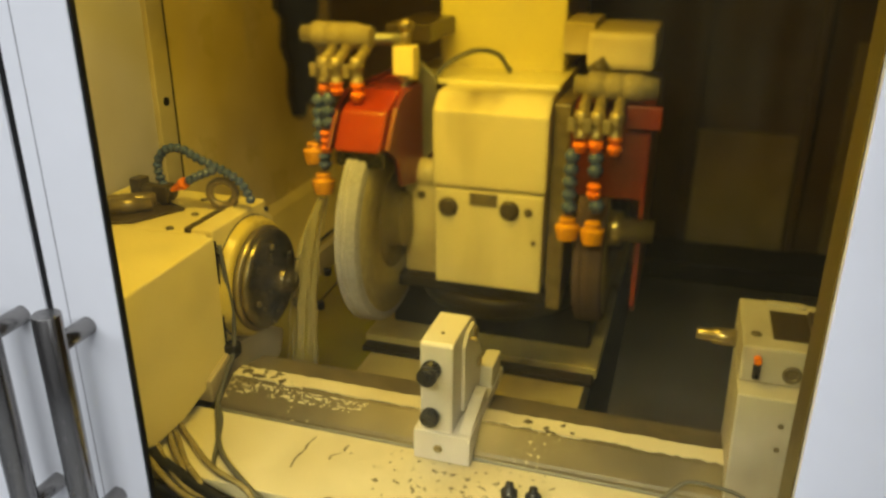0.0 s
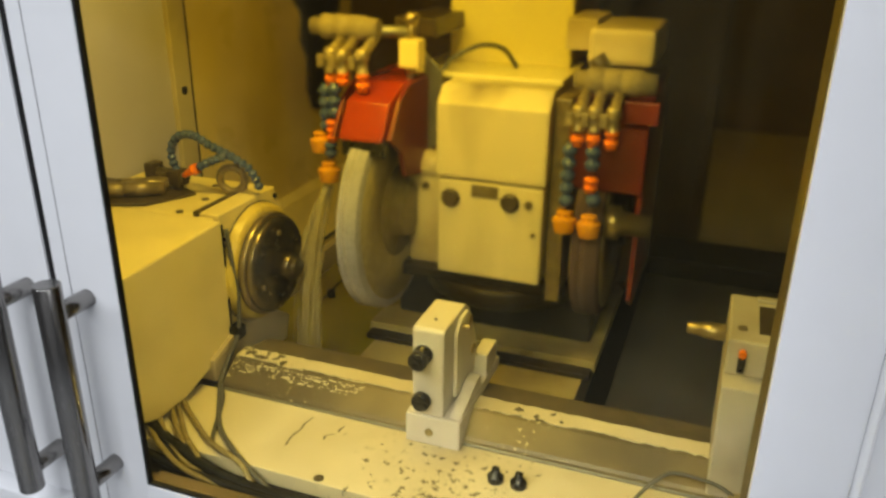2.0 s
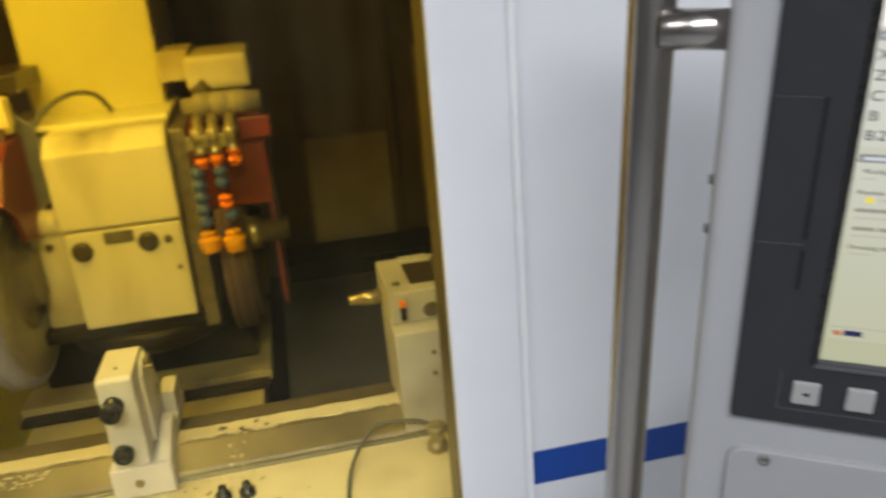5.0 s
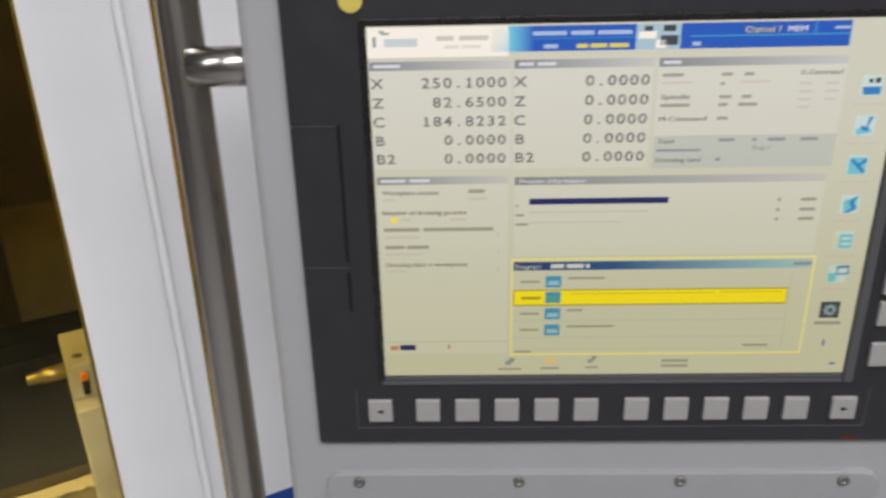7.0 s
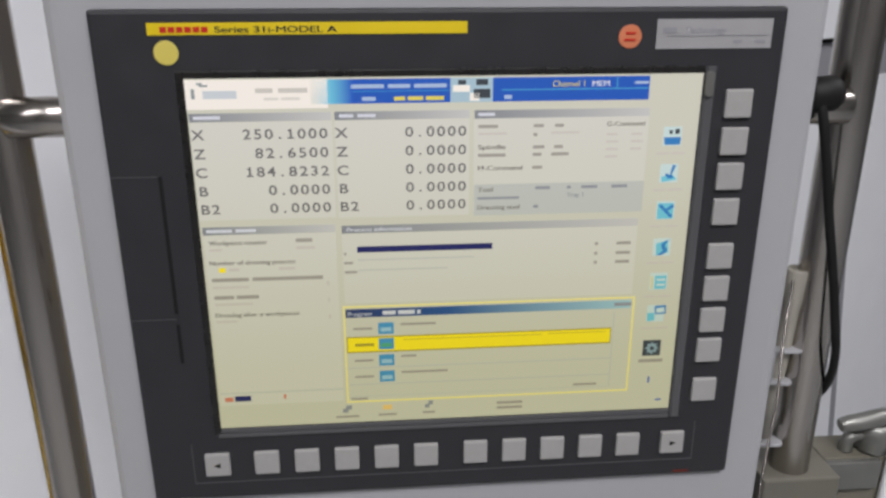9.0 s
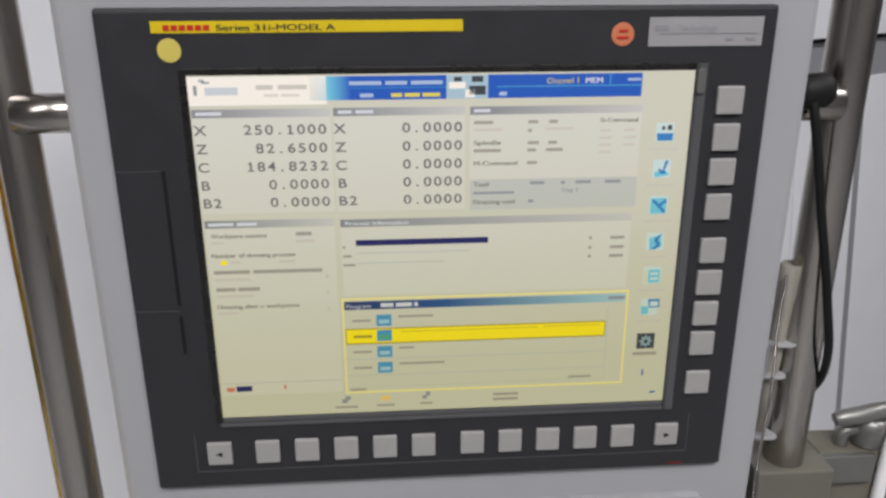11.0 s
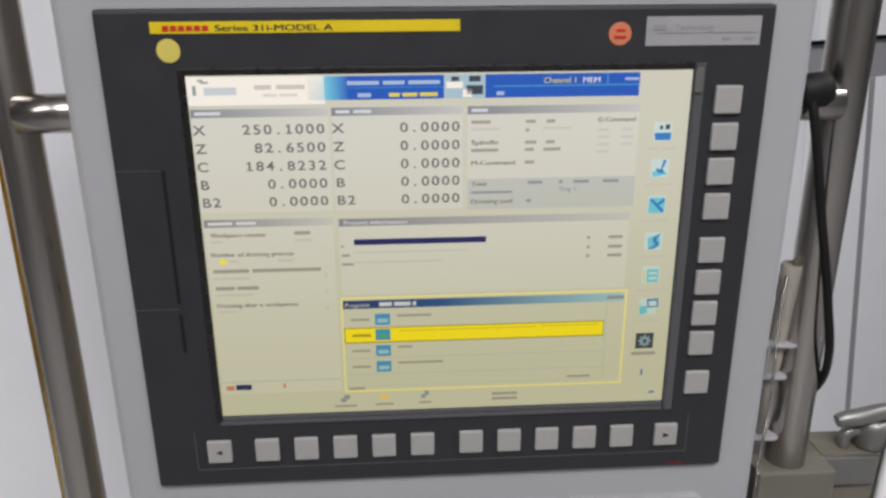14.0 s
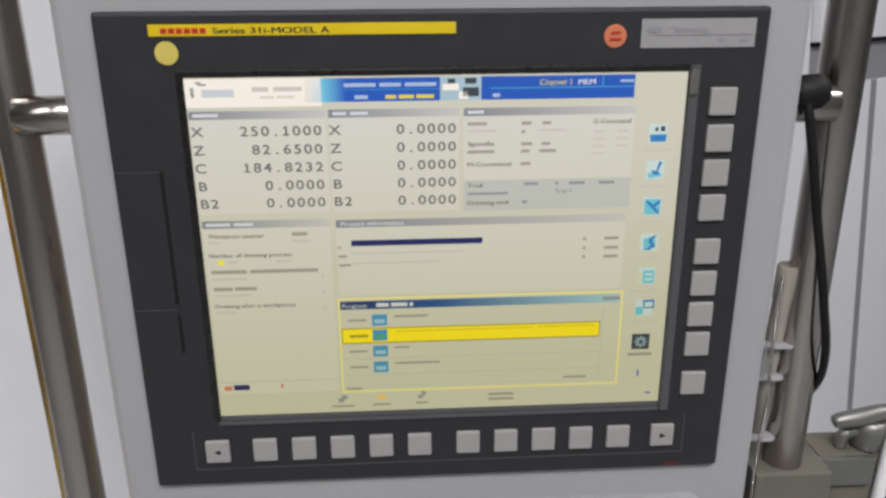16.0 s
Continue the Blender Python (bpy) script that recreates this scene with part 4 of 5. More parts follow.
grinding_wheel(-0.472, -0.418, 0.89, 0.890, 0.255, WHEELM, "large pale grey grinding wheel")
grinding_wheel(0.026, 0.094, 1.075, 0.87, 0.25, WHEELD, "dark brown grinding wheel in the red guard")
ga = thing("wheel_guard", "red wheel guard over the pale grinding wheel", "wheel guard", (-0.44, 0.95, 1.05), "wheel guards")
part("hood", prism([(0.715, 1.100), (0.72, 1.112), (0.765, 1.180), (0.85, 1.212), (1.15, 1.212), (1.15, 1.16), (0.87, 1.16), (0.78, 1.12), (0.745, 1.100)], "x", -0.495, -0.388, 0.006), RED, ga)
part("under_strip", box(-0.490, -0.385, 0.722, 0.745, 1.064, 1.099, 0.003), KNOB, ga, "dark strip below the guard hood")
# cheeks take the darker red, so their shade is painted in
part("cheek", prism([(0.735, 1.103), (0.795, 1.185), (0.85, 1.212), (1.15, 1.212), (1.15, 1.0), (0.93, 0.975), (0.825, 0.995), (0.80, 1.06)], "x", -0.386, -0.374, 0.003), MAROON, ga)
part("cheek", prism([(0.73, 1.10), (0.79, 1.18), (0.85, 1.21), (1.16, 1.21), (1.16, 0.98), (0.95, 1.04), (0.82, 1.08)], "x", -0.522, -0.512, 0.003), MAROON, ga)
gb = thing("wheel_guard", "dark red wheel guard over the brown grinding wheel", "wheel guard", (0.08, 0.95, 1.1), "wheel guards")
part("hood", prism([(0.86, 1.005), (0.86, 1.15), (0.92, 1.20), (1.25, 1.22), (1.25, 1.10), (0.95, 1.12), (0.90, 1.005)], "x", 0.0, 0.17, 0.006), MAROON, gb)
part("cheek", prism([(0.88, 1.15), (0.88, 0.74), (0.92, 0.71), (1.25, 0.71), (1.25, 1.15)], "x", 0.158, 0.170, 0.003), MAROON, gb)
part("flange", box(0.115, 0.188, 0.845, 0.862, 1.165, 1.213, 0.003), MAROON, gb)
part("spindle_nut", lathe([(0, 0), (0, 0.04), (0.03, 0.04), (0.035, 0.028), (0.10, 0.026), (0.10, 0)], (0.095, 0.885, 0.928), (1, 0, 0), 28), STEEL_X, gb, "shiny steel nut")


def nozzle_group(name, label, x, y, z, drops, at_x0, at_x1):
    """A coolant manifold with taps and jointed hoses that hang down."""
    g = thing(name, label, "coolant manifold", (x, y, z), "coolant manifolds")
    body = [(0, 0), (0, 0.020), (0.025, 0.020), (0.027, 0.026)]
    w = at_x1 - at_x0
    for i in range(3):
        a = 0.027 + (w - 0.06) * i / 3
        b = 0.027 + (w - 0.06) * (i + 1) / 3
        body += [(a + 0.003, 0.029), (b - 0.003, 0.029), (b, 0.026)]
    body += [(w, 0.022), (w, 0)]
    part("manifold", lathe(body, (at_x0, y, z), (1, 0, 0), 28), PIPEM, g, "oily grey manifold pipe")
    for nx, ny, lines in drops:
        part("tap", join(cyl((nx, y, z - 0.02), (nx, ny, z - 0.050), 0.012, 14), lathe([(0, 0), (0, 0.012), (0.008, 0.016), (0.022, 0.017), (0.026, 0.013), (0.048, 0.013), (0.050, 0.015), (0.058, 0.015), (0.058, 0)], (nx, ny, z - 0.036), (0, 0, -1), 16), box(nx - 0.026, nx - 0.010, ny - 0.020, ny - 0.012, z - 0.080, z - 0.050, 0.002), cyl((nx, ny - 0.022, z - 0.055), (nx, ny, z - 0.055), 0.007, 10)), BRASS, g, "worn brass tap")
        for mat, kind_, z0, z1, dx in lines:
            if kind_ == "ring":
                n = max(1, round((z0 - z1) / 0.020))
                h = (z0 - z1) / n
                part("segment", join(*[lathe([(0, 0), (0, 0.011), (0.002, 0.015), (h * 0.55, 0.0155), (h * 0.62, 0.011), (h, 0.011), (h, 0)], (nx + dx, ny, z0 - h * i), (0, 0, -1), 18) for i in range(n)]), mat, g)
            elif kind_ == "balls":
                part("hose", ball_hose([(nx + dx, ny, z0), (nx + dx * 1.1, ny, (z0 + z1) / 2), (nx + dx, ny, z1)], 0.026, 0.0172, mat), mat, g)
            else:
                part("nozzle", lathe([(0, 0), (0, 0.0165), (0.003, 0.0185), (0.007, 0.0185), (0.009, 0.0160), (0.014, 0.0165), (0.016, 0.0255), (0.019, 0.0270), (0.023, 0.0265), (0.048, 0.0215), (0.050, 0.0205), (0.048, 0.017), (0.030, 0.012), (0.030, 0)], (nx + dx, ny, z0), (0.05, -0.1, -1), 22), mat, g)
    return g


nozzle_group("coolant_manifold", "coolant manifold with blue and orange jointed hoses", -0.55, 0.86, 1.328,
             [(-0.5445, 0.79, [(ORANGE, "ring", 1.2300, 1.2030, 0), (HOSEB, "balls", 1.192, 1.105, -0.016), (AMBER, "nozzle", 1.094, 1.04, -0.034)]),
              (-0.511, 0.78, [(ORANGE, "ring", 1.240, 1.210, 0), (HOSEB, "balls", 1.198, 1.135, -0.022), (ORANGE, "ring", 1.127, 1.076, -0.030), (HOSEB, "ring", 1.073, 1.035, -0.038), (AMBER, "nozzle", 1.026, 0.95, -0.044)]),
              (-0.466, 0.79, [(ORANGE, "ring", 1.240, 1.195, 0)])], -0.626, -0.455)
nozzle_group("coolant_manifold", "coolant manifold with hanging orange and blue hoses", 0.08, 0.88, 1.245,
             [(0.030, 0.80, [(ORANGE, "ring", 1.142, 1.119, 0), (HOSEB, "balls", 1.108, 0.985, -0.014), (AMBER, "nozzle", 0.972, 0.92, -0.016)]),
              (0.0625, 0.80, [(ORANGE, "ring", 1.148, 1.120, 0), (HOSEB, "balls", 1.108, 1.068, 0.003), (ORANGE, "ring", 1.053, 1.020, 0.004), (HOSEB, "balls", 1.005, 0.985, 0.012), (AMBER, "nozzle", 0.968, 0.91, 0.006)]),
              (0.101, 0.80, [(ORANGE, "ring", 1.161, 1.119, 0)])], 0.0, 0.175)
jb = thing("junction_box", "dirty cream junction box beside the column", "junction box", (0.09, 1.0, 1.27))
part("box", box(0.015, 0.158, 0.92, 1.2, 1.272, 1.350, 0.012), CREAM_OLD, jb)
part("gland", cyl((0.035, 0.915, 1.29), (0.06, 0.915, 1.255), 0.02, 18), RAIL, jb)
part("arm", box(-0.05, 0.02, 1.0, 1.2, 1.29, 1.36, 0.004), CREAM_OLD, jb)
sv = thing("shutoff_valve", "bright cream valve on a steel stem", "valve", (-0.39, 0.91, 1.25))
part("body", box(-0.418, -0.368, 0.885, 0.93, 1.240, 1.305, 0.004), CREAM, sv)
part("stem", join(cyl((-0.393, 0.907, 1.305), (-0.393, 0.907, 1.335), 0.012, 16), lathe([(0, 0), (0, 0.012), (0.01, 0.018), (0.022, 0.018), (0.03, 0.008), (0.03, 0)], (-0.393, 0.907, 1.335), (0, 0, 1), 18)), STEEL_X, sv, "bright steel stem")
part("lower_union", cyl((-0.396, 0.907, 1.225), (-0.396, 0.907, 1.242), 0.012, 14), STEEL_X, sv)
part("pipe", cyl((-0.47, 0.88, 1.32), (-0.39, 0.92, 1.32), 0.014, 14), GALV, sv)
part("hose", tube([(-0.396, 0.907, 1.23), (-0.398, 0.907, 1.19), (-0.392, 0.92, 1.14)], 0.007), GALV, sv)
bracket = thing("mounting_arm", "oily cream arm that carries the manifold", "bracket", (-0.42, 1.1, 1.3))
part("arm", box(-0.47, -0.36, 0.98, 1.25, 1.300, 1.345, 0.006), DARKOIL, bracket)
part("plate", prism([(-0.385, 1.265), (-0.34, 1.225), (-0.335, 1.06), (-0.375, 1.02), (-0.385, 1.1)], "y", 0.965, 0.98, 0.002), GALV, bracket)

# coolant that runs off the nozzle
cool = thing("coolant_stream", "pale milky coolant stream falling from the nozzle", "coolant", (-0.57, 0.77, 0.7))
rng = random.Random(3)
strands = []
for i in range(26):
    ox, oy = rng.uniform(-0.020, 0.014), rng.uniform(-0.014, 0.014)
    ph = rng.uniform(0, 6)
    strands.append(tube([(-0.556 + ox * 0.4, 0.770 + oy, 0.965), (-0.580 + ox, 0.762 + oy, 0.88), (-0.600 + ox * 1.4 + rng.uniform(-0.006, 0.006), 0.757 + oy, 0.77), (-0.614 + ox * 1.7 + rng.uniform(-0.01, 0.01), 0.755 + oy, 0.65), (-0.624 + ox * 2.0, 0.755 + oy * 1.5, 0.50 if i % 2 else 0.40)],
                        lambda t, ph=ph: max(0.0008, 0.0030 + 0.0030 * math.sin(7 * t + ph) + 0.0015 * math.sin(31 * t + 2 * ph)), 10, 10))
part("stream", join(*strands), COOLANT, cool)

# back of the work space
bp = thing("back_panel", "beige access panel on the back wall, lamp light painted in", "panel", (0.75, 2.15, 0.8))
# both sheets carry the lit patch of the back wall in their paler colour
part("sheet", box(0.285, 0.628, 2.17, 2.198, 0.435, 0.87, 0.006), BEIGEW, bp)
part("rib", box(0.285, 0.628, 2.160, 2.1695, 0.435, 0.455, 0.003), BEIGEW, bp)
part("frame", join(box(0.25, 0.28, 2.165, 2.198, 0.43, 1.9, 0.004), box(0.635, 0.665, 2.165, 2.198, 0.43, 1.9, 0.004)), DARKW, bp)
part("lit_side_sheet", box(0.76, 1.15, 2.17, 2.198, 0.435, 1.2, 0.006), BEIGEW, bp)
ledge = thing("back_ledge", "black ledge along the back wall", "ledge", (0.6, 2.0, 0.3), kind="structure")
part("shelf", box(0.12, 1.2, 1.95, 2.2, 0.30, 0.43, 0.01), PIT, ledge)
PLACE[0] = ROOM
CP_POSE = pose(0.5590, -0.5358, 1.4000, 4.668, 2.873, -30.989)
CP = thing("control_panel", "light grey control panel with a lit screen", "control panel")
CP.matrix_world = CP_POSE


def ppart(name, bm, mat, parent=None, label=""):
    ob = mesh_object(name, bm, mat)
    ob.parent = parent or CP
    if label:
        ob["label"] = label
    return ob


def rounded(x0, x1, z0, z1, y0, y1, r, n=5, b=0.0):
    pts = []
    for cx, cz, a0 in ((x1 - r, z1 - r, 0), (x0 + r, z1 - r, 90), (x0 + r, z0 + r, 180), (x1 - r, z0 + r, 270)):
        for i in range(n + 1):
            a = radians(a0 + 90 * i / n)
            pts.append((cx + r * math.cos(a), cz + r * math.sin(a)))
    return prism(pts, "y", y0, y1, b)


ppart("housing", box(-0.226, 0.230, 0.004, 0.10, -0.50, 0.30, 0.010, 4), HOUSING, label="light grey painted housing")
bez = ppart("bezel", box(-0.200, 0.200, -0.002, 0.010, -0.160, 0.160, 0.0025, 2), BEZEL, label="dark grey screen bezel")
# screen recess: shaded sides coloured black, lit sides coloured grey
ppart("screen_surround", join(box(-0.1555, -0.1512, -0.0033, 0.0, -0.1095, 0.1265, 0.0008), box(-0.1512, 0.1525, -0.0033, 0.0, 0.1226, 0.1265, 0.0008)), KNOB, bez, "black gap left of and above the screen, shade included")
ppart("chamfer", prism([(0.1524, -0.0010), (0.1545, -0.0034), (0.1590, -0.0036), (0.1605, -0.0015), (0.1605, 0.0)], "z", -0.112, 0.1262), BEZEL_IN, bez, "grey chamfer beside the screen, painted as lit")
ppart("chamfer", join(box(-0.1510, 0.1522, -0.0030, 0.0, -0.1088, -0.1058, 0.0006), box(-0.1530, 0.1522, -0.0036, 0.0, -0.1122, -0.1092, 0.0006)), BEZEL_IN, bez, "grey chamfer under the screen, painted as lit")
ppart("latch", rounded(0.1532, 0.1582, 0.1085, 0.1235, -0.0052, -0.0036, 0.0018, b=0.0004), GALV, bez, "small grey latch tab")
ppart("mark", box(0.1605, 0.1715, -0.0025, -0.0022, -0.1582, -0.1562), MAROON, bez, "small dark red print")
lower = ppart("lower_plate", rounded(-0.198, 0.194, -0.48, -0.187, -0.002, 0.006, 0.012, b=0.0015), LOWER, label="grey lower cover plate")
for u in (-0.174, -0.060, 0.054, 0.168):
    ppart("screw", lathe([(0, 0), (0, 0.0042), (0.0015, 0.0040), (0.0015, 0.002), (0.0005, 0.002), (0.0005, 0)], (u, -0.002, -0.1935), (0, -1, 0), 16), GALV, lower)

def key(u, v, w=0.0165, h=0.0170):
    k = ppart("key", box(u - w / 2, u + w / 2, -0.0050, -0.0015, v - h / 2, v + h / 2, 0.0012, 2), KEY, bez)
    return k


left_key = key(-0.1555, -0.1323)
ppart("arrow", prism([(-0.1580, -0.1323), (-0.1535, -0.1305), (-0.1535, -0.1341)], "y", -0.0053, -0.0048), KEYDARK, left_key)
for i in range(5):
    key(-0.1230 + 0.0268 * i, -0.1323)
for i in range(5):
    key(0.0182 + 0.0267 * i, -0.1320)
right_key = key(0.1568, -0.1320)
ppart("arrow", prism([(0.1593, -0.1320), (0.1548, -0.1302), (0.1548, -0.1338)], "y", -0.0053, -0.0048), KEYDARK, right_key)
for v in (0.1040, 0.0810, 0.0588, 0.0358, 0.0060, -0.0166, -0.0390, -0.0612, -0.0911):
    key(0.1751, v, 0.0168, 0.0172)
for z0, z1 in ((-0.022, 0.066), (-0.0564, -0.0294)):
    ppart("slot", box(-0.1718, -0.1696, -0.0024, 0.0, z0, z1), KEYDARK, bez, "thin slot for a memory card")
ppart("key_recess", join(box(-0.172, 0.173, -0.0023, 0.0, -0.1475, -0.1470), box(-0.172, -0.1715, -0.0023, 0.0, -0.147, -0.117), box(0.1725, 0.173, -0.0023, 0.0, -0.147, -0.117)), BEZEL_IN, bez, "fine moulded line round the keys")
for v in (0.0657, -0.0258):
    ppart("flap_line", box(-0.1985, -0.171, -0.0023, 0.0, v - 0.0002, v + 0.0002), BEZEL_IN, bez)


def flat(x0, x1, z0, z1, y):
    """A thin print or label, 0.3 mm thick."""
    return box(x0, x1, y - 0.0003, y, z0, z1)


def lettering(text, u, v, size, mat, y, parent, stretch=1.0, align="LEFT", bold=0.0):
    c = bpy.data.curves.new("writing", "FONT")
    c.body, c.size, c.align_x = text, size, align
    c.offset = bold
    ob = bpy.data.objects.new("writing", c)
    scene.collection.objects.link(ob)
    dg = bpy.context.evaluated_depsgraph_get()
    me = bpy.data.meshes.new_from_object(ob.evaluated_get(dg))
    bpy.data.objects.remove(ob)
    bpy.data.curves.remove(c)
    me.name = "writing"
    me.transform(Matrix.Translation((u, y, v)) @ Matrix.Diagonal((stretch, 1, 1, 1)) @ Matrix.Rotation(radians(90), 4, "X"))
    me.materials.clear()
    me.materials.append(mat)
    o = new("writing", me)
    o.parent = parent
    return o


def plate_mesh(x0, x1, z0, z1, y):
    bm = flat(x0, x1, z0, z1, y)
    me = bpy.data.meshes.new("bar")
    bm.to_mesh(me)
    bm.free()
    return me


def reading(text, u, v, size, mat, y, parent, pitch, stretch, align):
    """Figures in cells of one width, as a screen font sets them."""
    bm = bmesh.new()
    start = u if align == "LEFT" else u - pitch * len(text)
    for i, ch in enumerate(text):
        one = lettering(ch, start + pitch * (i + 0.5), v, size, mat, y, parent, stretch, "CENTER", 0.00012)
        bm.from_mesh(one.data)
        if ch == "1":
            mid, th = start + pitch * (i + 0.5), size * 0.09
            bm.from_mesh(plate_mesh(mid - size * 0.24, mid + size * 0.24, v, v + th, y))
            bm.from_mesh(plate_mesh(mid - size * 0.20, mid, v + size * 0.52, v + size * 0.52 + th, y))
        me = one.data
        bpy.data.objects.remove(one)
        bpy.data.meshes.remove(me)
    return ppart("writing", bm, mat, parent)


lab = ppart("name_label", flat(-0.168, 0.0102, 0.1462, 0.1528, -0.0022), LABELY, bez, "yellow name label")
ppart("logo_mark", join(*[flat(-0.1610 + 0.0045 * i, -0.1575 + 0.0045 * i, 0.1476, 0.1506, -0.0026) for i in range(6)]), LABELR, lab)
for du in (0.0, 0.0003):
    lettering("Series 31i-MODEL A", -0.1316 + du, 0.1474, 0.0049, INK, -0.0027 - du * 0.3, lab, 1.62)
ppart("sticker", cyl((-0.159, -0.0019, 0.1366), (-0.159, -0.0024, 0.1366), 0.0068, 32), STKY, bez, "round yellow sticker")
st = ppart("sticker", cyl((0.1056, -0.0019, 0.1436), (0.1056, -0.0024, 0.1436), 0.0068, 32), STKR, bez, "round red sticker")
ppart("writing", join(flat(0.1030, 0.1085, 0.1450, 0.1462, -0.0027), flat(0.1020, 0.1090, 0.1412, 0.1424, -0.0027)), LABELR, st)
ml = ppart("maker_label", flat(0.1212, 0.1910, 0.1364, 0.1533, -0.0022), LABELS, bez, "silver maker's label")
ppart("logo_mark", flat(0.1250, 0.1330, 0.1455, 0.1485, -0.0026), INKG, ml)
lettering("Technology", 0.1385, 0.1453, 0.0048, INKG, -0.0027, ml, 1.08, bold=0.0001)
ppart("writing", join(flat(0.128, 0.1885, 0.1437, 0.1440, -0.0026), flat(0.168, 0.173, 0.1395, 0.1412, -0.0026), flat(0.181, 0.187, 0.1395, 0.1412, -0.0026)), INKG, ml)

# the lit screen: an 800 x 600 picture
SU, SV, SW, SH = -0.1510, 0.1222, 0.3030, 0.2272
G = {}


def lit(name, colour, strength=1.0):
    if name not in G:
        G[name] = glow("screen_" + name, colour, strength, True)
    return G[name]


def px_box(x0, y0, x1, y1, layer):
    return flat(SU + SW * x0 / 800, SU + SW * x1 / 800, SV - SH * y1 / 600, SV - SH * y0 / 600, -0.0022 - 0.00035 * layer)


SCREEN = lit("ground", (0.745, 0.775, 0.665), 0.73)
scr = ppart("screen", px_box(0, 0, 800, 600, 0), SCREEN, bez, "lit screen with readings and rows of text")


def fields(name, boxes, mat, layer, label=""):
    ob = ppart(name, join(*[px_box(*b, layer) for b in boxes]), mat, scr, label)
    return tagged(ob, kind="stuff") if len(boxes) > 1 else ob


WHITEP, GREYP, HEADP, BLUEP = lit("panel", (0.745, 0.775, 0.715), 0.78), lit("shade", (0.58, 0.63, 0.61), 0.8), lit("head", (0.36, 0.40, 0.46), 0.7), lit("blue", (0.010, 0.115, 0.60), 0.76)
TXT, TXTG, NAVY, YEL, SKY = lit("text", (0.22, 0.22, 0.23), 0.6), lit("faint_text", (0.42, 0.41, 0.38), 0.75), lit("navy", (0.010, 0.015, 0.16), 0.7), lit("yellow", (0.95, 0.80, 0.0), 0.95), lit("sky", (0.06, 0.36, 0.70), 0.78)
YTXT, WTXT, REDP, DARKP, PALE = lit("yellow_text", (0.80, 0.72, 0.12), 0.8), lit("white_text", (0.72, 0.78, 0.88), 0.8), lit("red", (0.72, 0.25, 0.16), 0.8), lit("dark", (0.06, 0.08, 0.10), 0.6), lit("pale", (0.86, 0.85, 0.80), 0.95)
fields("banner", [(0, 2, 212, 46)], PALE, 1)
fields("banner", [(250, 3, 400, 40), (466, 3, 714, 40)], BLUEP, 1, "blue title banner")


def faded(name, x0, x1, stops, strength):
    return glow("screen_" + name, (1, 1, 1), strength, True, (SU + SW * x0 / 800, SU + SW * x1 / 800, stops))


fields("banner", [(186, 3, 251, 40)], faded("banner_fade", 186, 251, [(0.0, (0.80, 0.80, 0.74)), (0.45, (0.16, 0.62, 0.86)), (1.0, (0.012, 0.10, 0.60))], 0.80), 1)
fields("picture", [(400, 3, 466, 40)], lit("pic", (0.42, 0.62, 0.74), 0.8), 1)
fields("picture", [(412, 6, 424, 13), (440, 5, 458, 14), (436, 20, 462, 34)], DARKP, 2)
fields("picture", [(404, 14, 430, 24), (430, 26, 445, 38)], PALE, 2)
fields("rule", [(480, 21, 714, 23), (250, 21, 400, 22), (661, 4, 663, 21)], SKY, 2)
lettering("Channel 1", SU + SW * 559 / 800, SV - SH * 18 / 600, 0.0050, YTXT, -0.0031, scr, 1.0)
fields("writing", [(690, 11, 712, 15), (248, 11, 298, 17), (304, 11, 338, 17), (344, 11, 394, 17), (264, 30, 285, 36), (484, 30, 496, 36)], lit("banner_text", (0.42, 0.58, 0.84), 0.8), 2)
fields("writing", [(313, 30, 330, 36), (334, 30, 358, 36), (362, 30, 390, 36)], YTXT, 2)
fields("logo_mark", [(26, 18, 76, 30)], lit("logo", (0.60, 0.68, 0.74), 0.85), 2)
fields("logo_mark", [(9, 15, 14, 30), (18, 6, 26, 9), (22, 9, 34, 12)], lit("logo_dark", (0.30, 0.36, 0.38), 0.8), 2)
fields("writing", [(104, 15, 130, 22), (138, 15, 182, 22)], lit("pale_text", (0.62, 0.62, 0.58), 0.85), 2)
fields("writing", [(116, 29, 138, 33), (142, 29, 170, 33)], lit("paler_text", (0.72, 0.72, 0.68), 0.85), 2)
fields("group_box", [(2, 66, 216, 221), (221, 66, 430, 222), (438, 66, 718, 224), (4, 247, 214, 556), (224, 250, 714, 372)], WHITEP, 1)
fields("group_box", [(438, 172, 718, 224)], GREYP, 2)
for x0, x1, y0 in ((2, 216, 52), (221, 430, 52), (438, 718, 53), (4, 214, 233), (224, 714, 236)):
    fields("title_bar", [(x0, y0, x1, y0 + 13)], faded("title_fade", x0, x1, [(0.0, (0.27, 0.30, 0.34)), (1.0, (0.66, 0.69, 0.69))], 0.75), 1)
